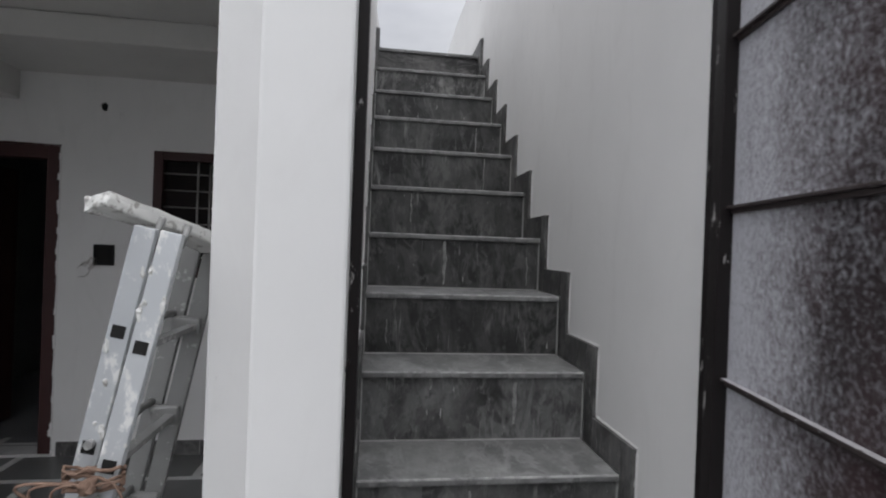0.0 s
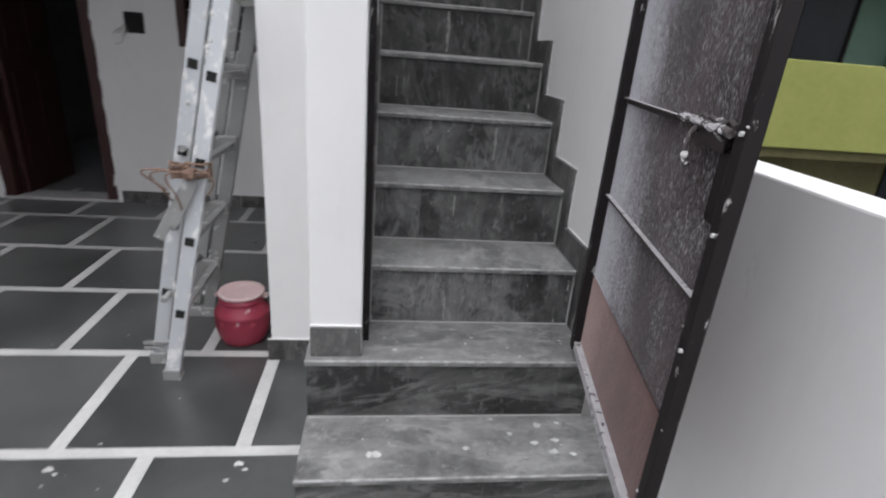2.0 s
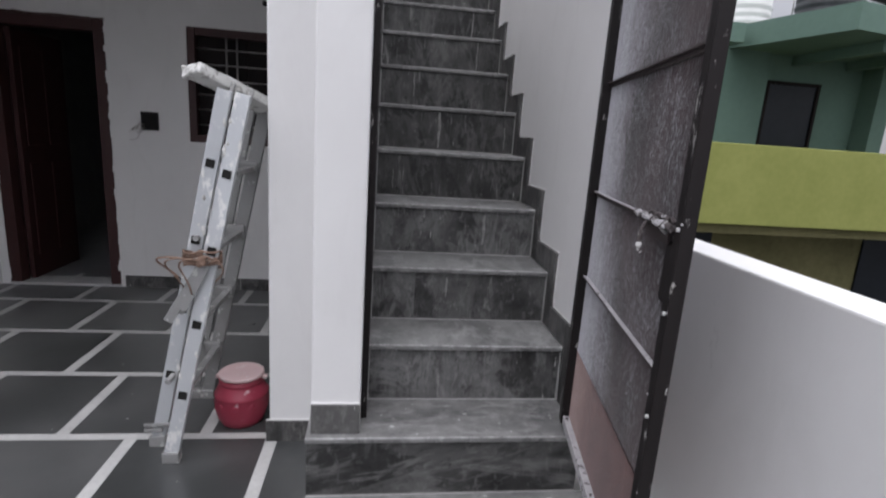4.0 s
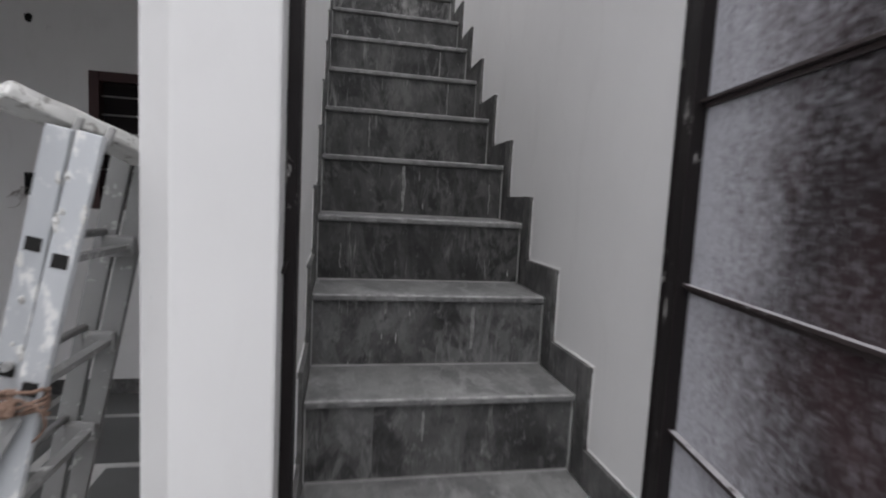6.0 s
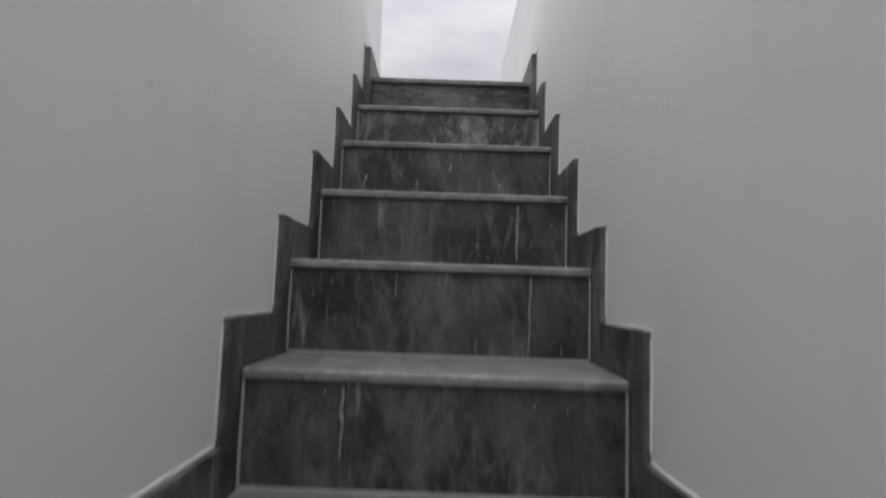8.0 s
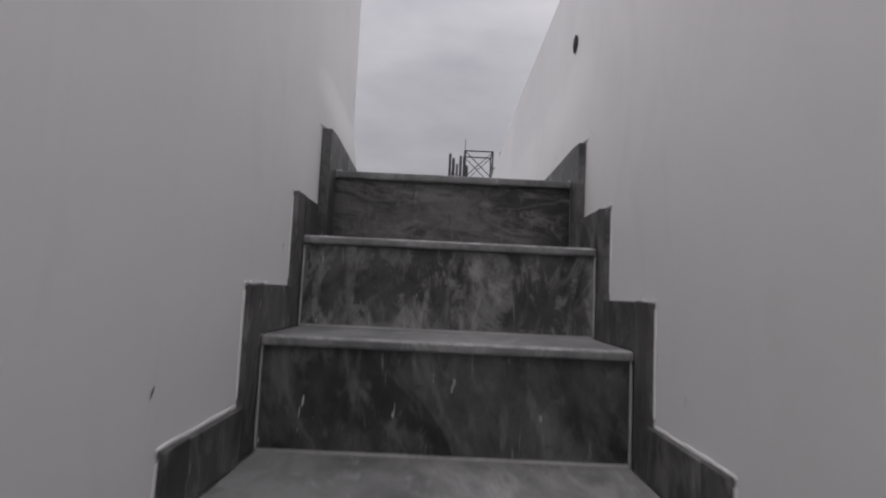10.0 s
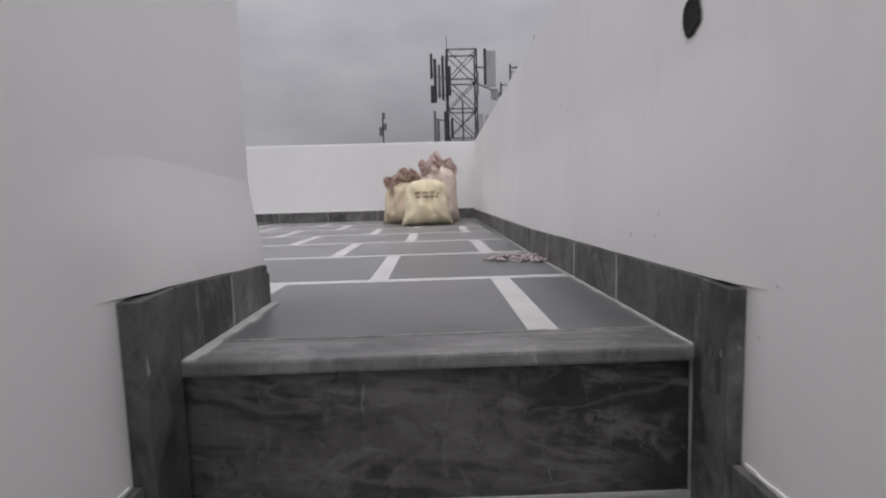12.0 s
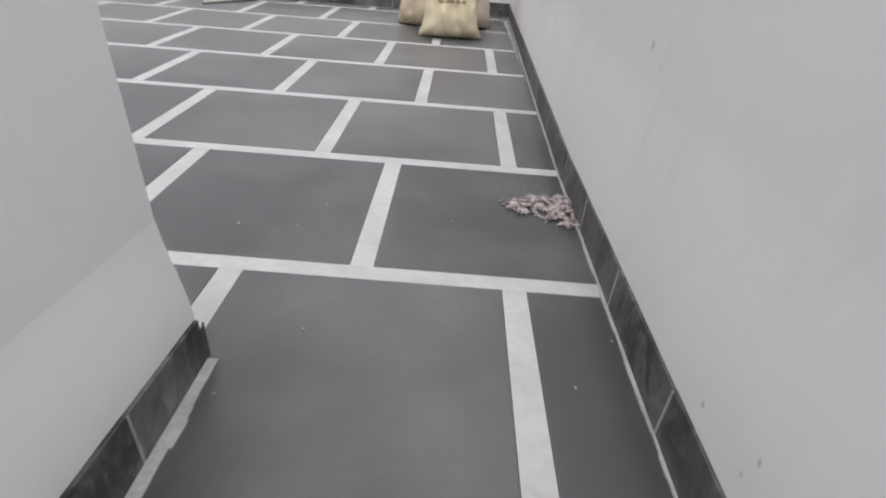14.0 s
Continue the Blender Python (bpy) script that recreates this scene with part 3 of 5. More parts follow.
def stairs():
    core = fresh()
    for k in range(0, 13):
        y1 = 0.0 if k == 0 else nose_y(k - 1) + 0.03
        x0, x1 = (-0.54, 0.475) if k > 11 else ((-0.54, 0.371) if k == 11 else (-0.371, 0.371))
        if k:
            box(core, x0, x1, nose_y(k) + 0.035, y1 + 0.006, -0.32, (13 - k) * R - 0.024)
    st = thing("stairs", core, CONCRETE, "steep straight staircase clad in dark veined stone", "stairs", kind="structure")
    for k in range(1, 13):
        z = (13 - k) * R
        y0, y1 = nose_y(k), nose_y(k - 1) + 0.016
        x0, x1 = -WX + SK, WX - SK
        if k >= 11:
            x0, x1 = -0.548, (0.371 if k == 11 else 0.478)
        bm = fresh()
        box(bm, x0, x1, y0, y1, z - 0.02, z, bevel=0.005)
        for f in bm.faces:
            c = f.calc_center_median()
            if c.y < y0 + 0.0048 and c.z > z - 0.0048:
                f.material_index = 1
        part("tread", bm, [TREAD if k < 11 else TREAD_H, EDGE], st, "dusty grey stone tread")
    for k in range(0, 13):
        z = (13 - k) * R
        x0, x1 = (-WX + SK, WX - SK) if k < 11 else (-0.545, 0.371 if k == 11 else 0.478)
        cuts = [x0 + 0.001, x1 - 0.001]
        if 0 < k < 11:
            cuts = sorted(cuts + [x0 + (x1 - x0) * f for f in RISER_CUTS[k]])
        for a, b in zip(cuts, cuts[1:]):
            bm = fresh()
            box(bm, a + 0.0002, b - 0.0002, nose_y(k) + 0.014, nose_y(k) + 0.034, z - R + 0.001, z - 0.021, bevel=0.0005)
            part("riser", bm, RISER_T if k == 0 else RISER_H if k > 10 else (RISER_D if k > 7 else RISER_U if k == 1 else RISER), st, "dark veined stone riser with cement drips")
        # cement joint at the foot and sides of the riser
        bm = fresh()
        box(bm, x0 + 0.002, x1 - 0.002, nose_y(k) + 0.010, nose_y(k) + 0.013, z - R + 0.0005, z - R + 0.005)
        if k < 11:
            box(bm, x0, x0 + 0.004, nose_y(k) + 0.009, nose_y(k) + 0.013, z - R + 0.006, z - 0.022)
            box(bm, x1 - 0.004, x1, nose_y(k) + 0.009, nose_y(k) + 0.013, z - R + 0.006, z - 0.022)
        part("joint", jitter(bm, 0.0012, 30), GROUT, st)
    # runs of cement that dried on the risers: step, share of the width, top and foot as shares of the height, breadth
    for k, u, hi, lo, w in ((6, 0.44, 0.97, 0.08, 0.014), (8, 0.68, 0.92, 0.25, 0.013), (7, 0.11, 0.62, 0.2, 0.005), (5, 0.26, 0.95, 0.3, 0.007), (3, 0.8, 0.95, 0.15, 0.008),
                            (9, 0.42, 0.9, 0.5, 0.008), (4, 0.8, 0.98, 0.04, 0.006), (2, 0.52, 0.75, 0.62, 0.006), (10, 0.36, 0.5, 0.05, 0.007), (6, 0.93, 0.7, 0.1, 0.005), (8, 0.3, 0.98, 0.8, 0.01)):
        bm = fresh()
        x, n = -WX + SK + u * 2 * (WX - SK), 10
        z0, z1 = (12 - k) * R + lo * (R - 0.02), (12 - k) * R + hi * (R - 0.02)
        rows = []
        for i in range(n + 1):
            z = z1 + (z0 - z1) * i / n
            half = w / 2 * (0.35 + 0.65 * abs(math.sin(2.2 * i / n + 0.7))) * (1 + 0.5 * noise.noise(Vector((k, i * 0.9, 1))))
            mid = x + 0.006 * noise.noise(Vector((k * 2.3, i * 0.35, 4)))
            rows.append([bm.verts.new((mid - half, nose_y(k) + 0.0138, z)), bm.verts.new((mid, nose_y(k) + 0.0118, z)), bm.verts.new((mid + half, nose_y(k) + 0.0138, z))])
        for a, b in zip(rows, rows[1:]):
            bm.faces.new((a[0], a[1], b[1], b[0]))
            bm.faces.new((a[1], a[2], b[2], b[1]))
        part("cement_drip", bm, DRIP, st, "dried pale cement run")
    # stepped skirting
    for s in (-1, 1):
        xa, xb = s * (WX - SK), s * (WX - 0.0005)
        for k in range(0, 11):
            z = (13 - k) * R
            if k:
                bm = fresh()
                box(bm, xa, xb, nose_y(k) + 0.001, nose_y(k - 1) - (0.0855 if k == 1 else 0.063), z + 0.001, z + 0.095, bevel=0.0015)
                part("skirting_tile", bm, SKIRT, st)
            bm = fresh()
            front = 0.062 if k else 0.084
            box(bm, (s * (WX - (0.0285 if s < 0 else 0.0205))) if not k else xa, xb, nose_y(k) - front, nose_y(k), z - R + 0.001, z + (0.104 if s < 0 and not k else 0.097), bevel=0.0015)
            chip = 0.004 if not k else 0.01 * abs(noise.noise(Vector((k * 5.3, s * 2.0, 1.5))))
            for v in bm.verts:
                if v.co.z > z + 0.092 and v.co.y < nose_y(k) - front + 0.01:
                    v.co.z -= chip
            part("skirting_tile", bm, SKIRT, st)
            # uneven plaster bead along the tile tops, which also draws their soft pale glow
            bm = fresh()
            y1 = (nose_y(k - 1) - (0.093 if k == 1 else 0.066)) if k else nose_y(0) + 0.0
            n = 9
            for i in range(n):
                a = nose_y(k) - 0.066 + (y1 - nose_y(k) + 0.066) * i / n
                b = nose_y(k) - 0.066 + (y1 - nose_y(k) + 0.066) * (i + 1) / n
                h = 0.004 + 0.004 * noise.noise(Vector((k * 3.1, a * 40, s)))
                box(bm, s * (WX - 0.003), s * (WX + 0.001), a, b, z + 0.0955, z + 0.0955 + h)
            for i in range(7):
                a, b = z - R + 0.11 + i * 0.0275, z - R + 0.11 + (i + 1) * 0.0275
                h = 0.004 + 0.003 * noise.noise(Vector((k * 1.7, a * 40, s + 5)))
                box(bm, s * (WX - 0.003), s * (WX + 0.001), nose_y(k) - front - h - 0.0005, nose_y(k) - front - 0.0005, a, b)
            if not k:
                bm.free()
                continue
            part("plaster_bead", bm, FRESH, st, "raised bead of white plaster, drawn for the soft glow round the tiles")
    # the terrace edge: a strip of veined stone with a rounded nose
    bm = fresh()
    box(bm, -WX + SK, WX - SK, -0.002, 0.1, TOP - 0.021, TOP + 0.001, bevel=0.005)
    part("landing_nosing", bm, NOSING, st, "dusty grey stone landing edge")
    bm = fresh()
    for i in range(44):
        a, b = -WX + SK + i * 0.01625, -WX + SK + (i + 1) * 0.01625
        w = 0.002 + 0.007 * abs(noise.noise(Vector((a * 9, 1, 7))))
        box(bm, a, b, 0.098 - w * 0.3, 0.1 + w, TOP + 0.0005, TOP + 0.0022)
    part("mortar_line", bm, DRIP, st, "pale smeared mortar joint")
    return st


stairs()


# ---------------------------------------------------------------- skirtings of the flat floors
def run_of_tiles(name, a, b, z, height, inward, label, tile=0.3, thick=SK, end=None, mortar=0.012):
    """Skirting tiles along a wall from a to b on a floor at z; inward is the side that they stand out to."""
    st = holder(name, (0, 0, 0), label, "skirting", kind="structure")
    a, b, n = Vector((*a, 0)), Vector((*b, 0)), Vector((*inward, 0))
    d = (b - a).normalized()
    count = max(1, round((b - a).length / tile))
    for i in range(count):
        p, q = a.lerp(b, i / count) + d * 0.0008, a.lerp(b, (i + 1) / count) - d * 0.0008
        bm = fresh()
        mid = (p + q) / 2 + n * (thick / 2 - 0.0005)
        tops = [height + ((height if end is None else end) - height) * f for f in (i / count, (i + 1) / count)]
        beam(bm, (*mid.xy, z), (*mid.xy, z + 0.1), (q - p).length, thick, 0.0015, side=d)
        for v in bm.verts:
            if v.co.z > z + 0.05:
                f = (Vector((*v.co.xy, 0)) - p).dot(d) / (q - p).length
                v.co.z += tops[0] + (tops[1] - tops[0]) * f - 0.1
        part("skirting_tile", bm, SKIRT, st)
    if thick <= SK:
        # plaster bead that also draws the pale glow above the tiles
        bm = fresh()
        for i in range(count * 6):
            p, q = a.lerp(b, i / count / 6), a.lerp(b, (i + 1) / count / 6)
            mid = (p + q) / 2 + n * 0.003
            h = 0.004 + 0.004 * noise.noise(Vector((mid.x * 30, mid.y * 30, z)))
            beam(bm, (*mid.xy, z + height - 0.002), (*mid.xy, z + height + h), (q - p).length, 0.006, side=d)
        part("plaster_bead", bm, WALL, st, "bead of plaster, drawn for the soft glow on the tile edge")
    # pale mortar in the upright joints
    for i in range(1, count):
        p = a.lerp(b, i / count) + n * (thick / 2 + 0.0002)
        t = height + ((height if end is None else end) - height) * i / count
        bm = fresh()
        beam(bm, (*p.xy, z + 0.002), (*p.xy, z + t - 0.002), 0.004, thick, side=d)
        part("joint", jitter(bm, 0.0006, 40), GROUT, st)
    if thick > SK:
        # pale mortar smeared along the foot of the tiles
        bm = fresh()
        for i in range(count * 8):
            p, q = a.lerp(b, i / count / 8), a.lerp(b, (i + 1) / count / 8)
            w = mortar * (1 + 0.6 * noise.noise(Vector((p.x * 17, p.y * 17, 2))))
            mid = (p + q) / 2 + n * (thick + w / 2)
            beam(bm, (*mid.xy, z), (*mid.xy, z + 0.0035), (q - p).length, w, side=d)
        part("mortar_line", bm, GROUT, st, "pale smeared mortar joint")


def ease(v):
    v = min(1.0, max(0.0, v))
    return v * v * (3 - 2 * v)


def plaster_coat(name, side, line, y_end, tops, deep, rise, label):
    """A last coat of plaster, brought out nearly flush with the skirting and feathered out above it."""
    bm = fresh()
    y_start, m = -0.2, 16
    count = round((y_end - y_start) / 0.04)
    rows = []
    for i in range(count + 1):
        y = y_start + (y_end - y_start) * i / count
        f = min(1.0, max(0.0, y / tops[2]))
        h = TOP + tops[0] + (tops[1] - tops[0]) * f + 0.0015 * noise.noise(Vector((y * 45, side, 8)))
        row = []
        for j in range(m + 1):
            u = j / m
            near = ease(u / 0.5) + (1 - ease(u / 0.5)) * ease((y + 0.092) / 0.025)
            out = deep * ease((y - y_start) / 0.2) * near * (1 - ease(0.02 + u)) - 0.0012 * u
            z = h + rise * u
            row.append(bm.verts.new((line(y) - side * out, y, z)))
        rows.append(row)
    for p, q in zip(rows, rows[1:]):
        for j in range(m):
            f = bm.faces.new((p[j], q[j], q[j + 1], p[j + 1]))
            f.smooth = True
    # foot and end turned back to the wall
    for run in ([p[0] for p in rows], rows[-1]):
        back = [bm.verts.new((line(v.co.y) + side * 0.004, v.co.y, v.co.z)) for v in run]
        front = [bm.verts.new(v.co) for v in run]
        for k in range(len(run) - 1):
            bm.faces.new((front[k], front[k + 1], back[k + 1], back[k]))
    thing(name, bm, WALL, label, "plaster", kind="structure")


run_of_tiles("baseboard_terrace_right", (WX, 0.0), (WX, 1.2), TOP, 0.097, (-1, 0), "dark stone skirting under the white parapet", 0.3, 0.02, 0.088, 0.006)
run_of_tiles("baseboard_terrace_right_far", (WX, 1.2), (0.416 + SK, TY1 - SK), TOP, 0.088, (-1, 0), "dark stone skirting under the white parapet", 0.4, 0.022, None, 0.005)
run_of_tiles("baseboard_terrace_left", (-WX, 0.0), (-WX, 0.38), TOP, 0.104, (1, 0), "dark stone skirting chipped at the wall end", 0.2, 0.028, 0.083, 0.02)
plaster_coat("plaster_right", 1, lambda y: WX + max(0.0, y - 1.2) / (TY1 - 1.2) * (0.044 + SK), 4.41, (0.098, 0.089, 1.2), 0.015, 0.36, "white plaster coat flush with the skirting")
plaster_coat("plaster_left", -1, lambda y: -WX, 0.381, (0.105, 0.084, 0.38), 0.022, 0.2, "white plaster coat flush with the skirting")
run_of_tiles("baseboard_terrace_end", (-WX + 0.028, 0.38), (-0.533, 0.38), TOP, 0.068, (0, 1), "dark stone skirting round the wall end", 0.2)
run_of_tiles("baseboard_terrace_far", (TX0, TY1), (0.416, TY1), TOP, 0.1, (0, -1), "dark stone skirting along the terrace parapet", 0.5)
run_of_tiles("baseboard_porch", (D1 + 0.03, BACK_Y), (-0.56, BACK_Y), 0, 0.1, (0, -1), "dark stone skirting along the porch wall", 0.45)
run_of_tiles("baseboard_pillar", (-0.806, -2.086), (-0.55, -2.086), 0, 0.1, (0, -1), "dark stone skirting at the pillar", 0.27)
run_of_tiles("baseboard_pier", (-0.533, -2.725), (-0.378, -2.725), 2 * R, 0.1, (0, -1), "dusty stone skirting at the gate pier", 0.17)


# ---------------------------------------------------------------- steel gate
H = Vector((0.332, -2.70, 0))
F = Vector((0.1865, -3.461, 0))


def gate_frame():
    fr = holder("gate_frame", (0, -2.67, 2 * R), "black painted steel gate frame fixed to the walls", "gate frame", kind="structure")
    bm = fresh()
    box(bm, -0.3775, -0.357, -2.646, -2.582, 2 * R, 2.52, bevel=0.002)
    part("post", jitter(bm, 0.001, 8), IRON, fr)
    bm = fresh()
    box(bm, 0.36, 0.3715, -2.69, -2.600, 2 * R, 2.52, bevel=0.002)
    part("post", jitter(bm, 0.001, 8), IRON, fr)
    bm = fresh()
    box(bm, -0.3775, 0.3715, -2.646, -2.60, 2.521, 2.56, bevel=0.002)
    part("head_bar", bm, IRON, fr)
    # a bent fixing lug and a stub of wire at the pier
    bm = fresh()
    tube(bm, [(-0.372, -2.647, 1.275), (-0.374, -2.662, 1.268), (-0.3755, -2.676, 1.258)], 0.0028)
    part("fixing_lug", bm, IRON, fr)
    return fr


def gate():
    d = (F - H).normalized()
    n = Vector((d.y, -d.x, 0))          # the side with the bars
    if n.x > 0:
        n = -n
    L = (F - H).length
    Z0, Z1 = 2 * R + 0.03, 2.46
    g = holder("steel_gate", (H.x, H.y, Z0), "open maroon sheet-steel gate smeared with white dust", "gate")

    def at(s, z, out=0.0):
        p = H + d * s + n * out
        return Vector((p.x, p.y, z))
    bm = fresh()
    beam(bm, at(L / 2, Z0 + 0.01), at(L / 2, Z1 - 0.01), L - 0.03, 0.003, side=d)
    part("sheet", bm, SHEET, g, "dusty maroon steel sheet, bare red oxide at the foot")
    for s, w in ((0.02, 0.04), (L - 0.015, 0.03)):
        bm = fresh()
        beam(bm, at(s, Z0, 0.014), at(s, Z1, 0.014), w, 0.026, 0.002, side=d)
        part("stile", jitter(bm, 0.001, 30), IRON, g)
    for z, h in ((Z0 + 0.016, 0.03), (0.745, 0.002), (0.992, 0.006), (1.261, 0.006), (1.58, 0.006), (1.897, 0.006), (2.21, 0.006), (Z1 - 0.016, 0.03)):
        bm = fresh()
        depth = (0.013 if h > 0.005 else 0.003) if h < 0.01 else 0.02
        beam(bm, at(0.04, z, depth / 2 + 0.002), at(L - 0.04, z, depth / 2 + 0.002), h, depth, 0.001, side=(0, 0, 1))
        if 0.005 < h < 0.01:
            beam(bm, at(0.04, z - 0.007, 0.005), at(L - 0.04, z - 0.007, 0.005), 0.009, 0.004, 0.001, side=(0, 0, 1))
        bm.normal_update()
        for f in bm.faces:
            if 0.005 < h < 0.01 and f.normal.z > 0.8:
                f.material_index = 1
        part("rail", jitter(bm, 0.001, 20), [DUSTY if z < 0.6 else SHEET if h < 0.005 else BAR, DUSTY], g, "paint-flecked angle-iron rail")
    for z in (0.7, 1.45, 2.2):
        bm = fresh()
        tube(bm, [at(-0.004, z - 0.05, 0.012), at(-0.004, z + 0.05, 0.012)], 0.009, 10)
        part("hinge", bm, IRON, g)
    # tower bolt lying along the rail near the free edge
    rng = random.Random(21)
    bm = fresh()
    beam(bm, at(L - 0.19, 1.247, 0.017), at(L - 0.075, 1.247, 0.017), 0.032, 0.004, 0.001, side=(0, 0, 1))
    bolt = part("bolt_plate", bm, BAR, g)
    for z, out, r0, s0, s1 in ((1.266, 0.024, 0.0062, L - 0.27, L - 0.05), (1.276, 0.014, 0.004, L - 0.2, L - 0.06)):
        bm = fresh()
        tube(bm, [at(s0 + (s1 - s0) * i / 14, z + 0.0025 * math.sin(i * 1.7), out) for i in range(15)], r0, 8)
        part("bolt_rod", jitter(bm, 0.003, 70), BOLT, bolt, "paint-caked bolt rod")
    for i in range(9):
        bm = fresh()
        r0 = rng.uniform(0.005, 0.01)
        bmesh.ops.create_icosphere(bm, subdivisions=2, radius=r0, matrix=Matrix.Translation(at(L - 0.25 + 0.022 * i, 1.268 + rng.uniform(-0.004, 0.004), 0.026)) @ Matrix.Diagonal((1.2, 1.8, 0.7, 1)))
        part("paint_crust", jitter(bm, r0 * 0.6, 90), DUSTY, bolt, "lump of dried white paint")
    bm = fresh()
    tube(bm, [at(L - 0.165, 1.262, 0.03), at(L - 0.166, 1.243, 0.04), at(L - 0.166, 1.215, 0.042), at(L - 0.158, 1.2, 0.04), at(L - 0.145, 1.199, 0.039)], 0.0045, 8)
    part("bolt_handle", jitter(bm, 0.0015, 60), BOLT, bolt, "whitened bolt handle")
    bm = fresh()
    bmesh.ops.create_icosphere(bm, subdivisions=2, radius=0.006, matrix=Matrix.Translation(at(L - 0.16, 1.212, 0.042)))
    part("paint_crust", jitter(bm, 0.007, 60), SPOT, bolt, "lump of dried white paint")
    for s in (L - 0.185, L - 0.085):
        bm = fresh()
        tube(bm, [at(s, 1.25, 0.019), at(s, 1.262, 0.034), at(s, 1.279, 0.019)], 0.0034, 6)
        part("staple", bm, BOLT, bolt)
    # lock box under the bolt, nuts and crusts of paint on the free edge
    # the lock box is a thin black plate that also draws its dark shadow
    bm = fresh()
    beam(bm, at(L - 0.075, 1.12, 0.007), at(L - 0.075, 1.235, 0.007), 0.045, 0.01, 0.003, side=d)
    part("lock_box", bm, IRON, g, "thin black lock box, flattened to stand for its shadow too")
    for i in range(8):
        z = 0.5 + 0.8 * (i + rng.random()) / 8
        r0 = rng.choice((0.0012, 0.0016, 0.0022))
        bm = fresh()
        bmesh.ops.create_icosphere(bm, subdivisions=2, radius=r0, matrix=Matrix.Translation(at(L - rng.choice((0.001, 0.002, 0.012, 0.028)), z, 0.027)) @ Matrix.Diagonal((1, 1.2, rng.uniform(0.8, 1.8), 1)))
        part("paint_crust", jitter(bm, r0 * 0.6, 120), SPOT if r0 > 0.0018 else DUSTY, g, "lump of dried white paint")
    for z in (0.92, 1.12, 1.27):
        bm = fresh()
        tube(bm, [at(L - 0.008, z, 0.026), at(L - 0.008, z, 0.032)], 0.004, 6)
        part("nut", bm, SPOT, g)
    return g


gate_frame()
gate()


# ---------------------------------------------------------------- porch: doors, window, fittings
def door_frame(name, along, x0, x1, y, z, deep, label, panel):
    """A frame in an opening; along is the axis of the wall."""
    def b(bm, a0, a1, d0, d1, z0, z1, bev=0.004):
        if along == "x":
            box(bm, a0, a1, y + d0, y + d1, z0, z1, bevel=bev)
        else:
            box(bm, y - d1, y - d0, a0, a1, z0, z1, bevel=bev)
    fr = holder(name, (x0, y, 0) if along == "x" else (y, x0, 0), label, "door", kind="structure")
    for a0, a1 in ((x0 + 0.001, x0 + 0.085), (x1 - 0.085, x1 - 0.001)):
        bm = fresh()
        b(bm, a0, a1, -0.004, deep, 0.0, z - 0.001)
        part("jamb", jitter(bm, 0.002, 9), MAROON, fr)
    bm = fresh()
    b(bm, x0 + 0.086, x1 - 0.086, -0.004, deep, z - 0.085, z - 0.001)
    part("head", jitter(bm, 0.002, 9), MAROON, fr)
    bm = fresh()
    b(bm, x0, x1, -0.012, deep + 0.05, 0.0, 0.018, 0.003)
    part("threshold", bm, STRIP, fr, "white stone threshold")
    if not panel:
        # a closed leaf, still in primer
        bm = fresh()
        b(bm, x0 + 0.088, x1 - 0.088, deep - 0.045, deep - 0.008, 0.02, z - 0.088, 0.003)
        for z0, z1 in ((0.2, 0.95), (1.1, 1.85)):
            for a0, a1 in ((x0 + 0.15, x0 + 0.4), (x1 - 0.4, x1 - 0.15)):
                b(bm, a0, a1, deep - 0.052, deep - 0.0445, z0, z1, 0.004)
        part("leaf", bm, PRIMER, fr, "closed door leaf in pinkish primer")
    if panel:
        # the leaf stands open into the room
        bm = fresh()
        box(bm, x0 + 0.088, x0 + 0.123, y + deep + 0.002, y + deep + 0.65, 0.02, z - 0.088, bevel=0.003)
        for z0, z1 in ((0.2, 0.95), (1.1, 1.85)):
            for a0, a1 in ((0.08, 0.29), (0.36, 0.57)):
                box(bm, x0 + 0.1225, x0 + 0.129, y + deep + a0, y + deep + a1, z0, z1, bevel=0.004)
        part("leaf", bm, MAROON, fr, "dark panelled door leaf")
    # white plaster biting over the frame's edges
    bm = fresh()
    for i in range(46):
        za, zb = z * i / 46, z * (i + 1) / 46
        w = 0.004 + 0.03 * max(0.0, noise.noise(Vector((i * 0.45, y, 9))))
        b(bm, x1 - w, x1 + 0.002, -0.0075, -0.0042, za, zb, 0)
        w = 0.003 + 0.02 * max(0.0, noise.noise(Vector((i * 0.4, y, 19))))
        b(bm, x0 - 0.002, x0 + w, -0.0075, -0.0042, za, zb, 0)
    part("plaster_edge", bm, FRESH, fr, "uneven white plaster edge")
    # ragged plaster round the frame
    bm = fresh()
    for i in range(24):
        a = x0 + (x1 - x0) * i / 24
        h = 0.008 + 0.018 * abs(noise.noise(Vector((a * 14, y, 3))))
        b(bm, a, a + (x1 - x0) / 24, -0.0035, 0.01, z, z + h, 0)
    part("ragged_plaster", bm, MAROON, fr)
    return fr


door_frame("door_1", "x", D0, D1, BACK_Y, DZ, 0.10, "open doorway in a dark maroon frame with ragged plaster", True)
door_frame("door_2", "y", -0.9, -0.02, LEFT_X, DZ, 0.10, "dark maroon door frame in the side wall", False)


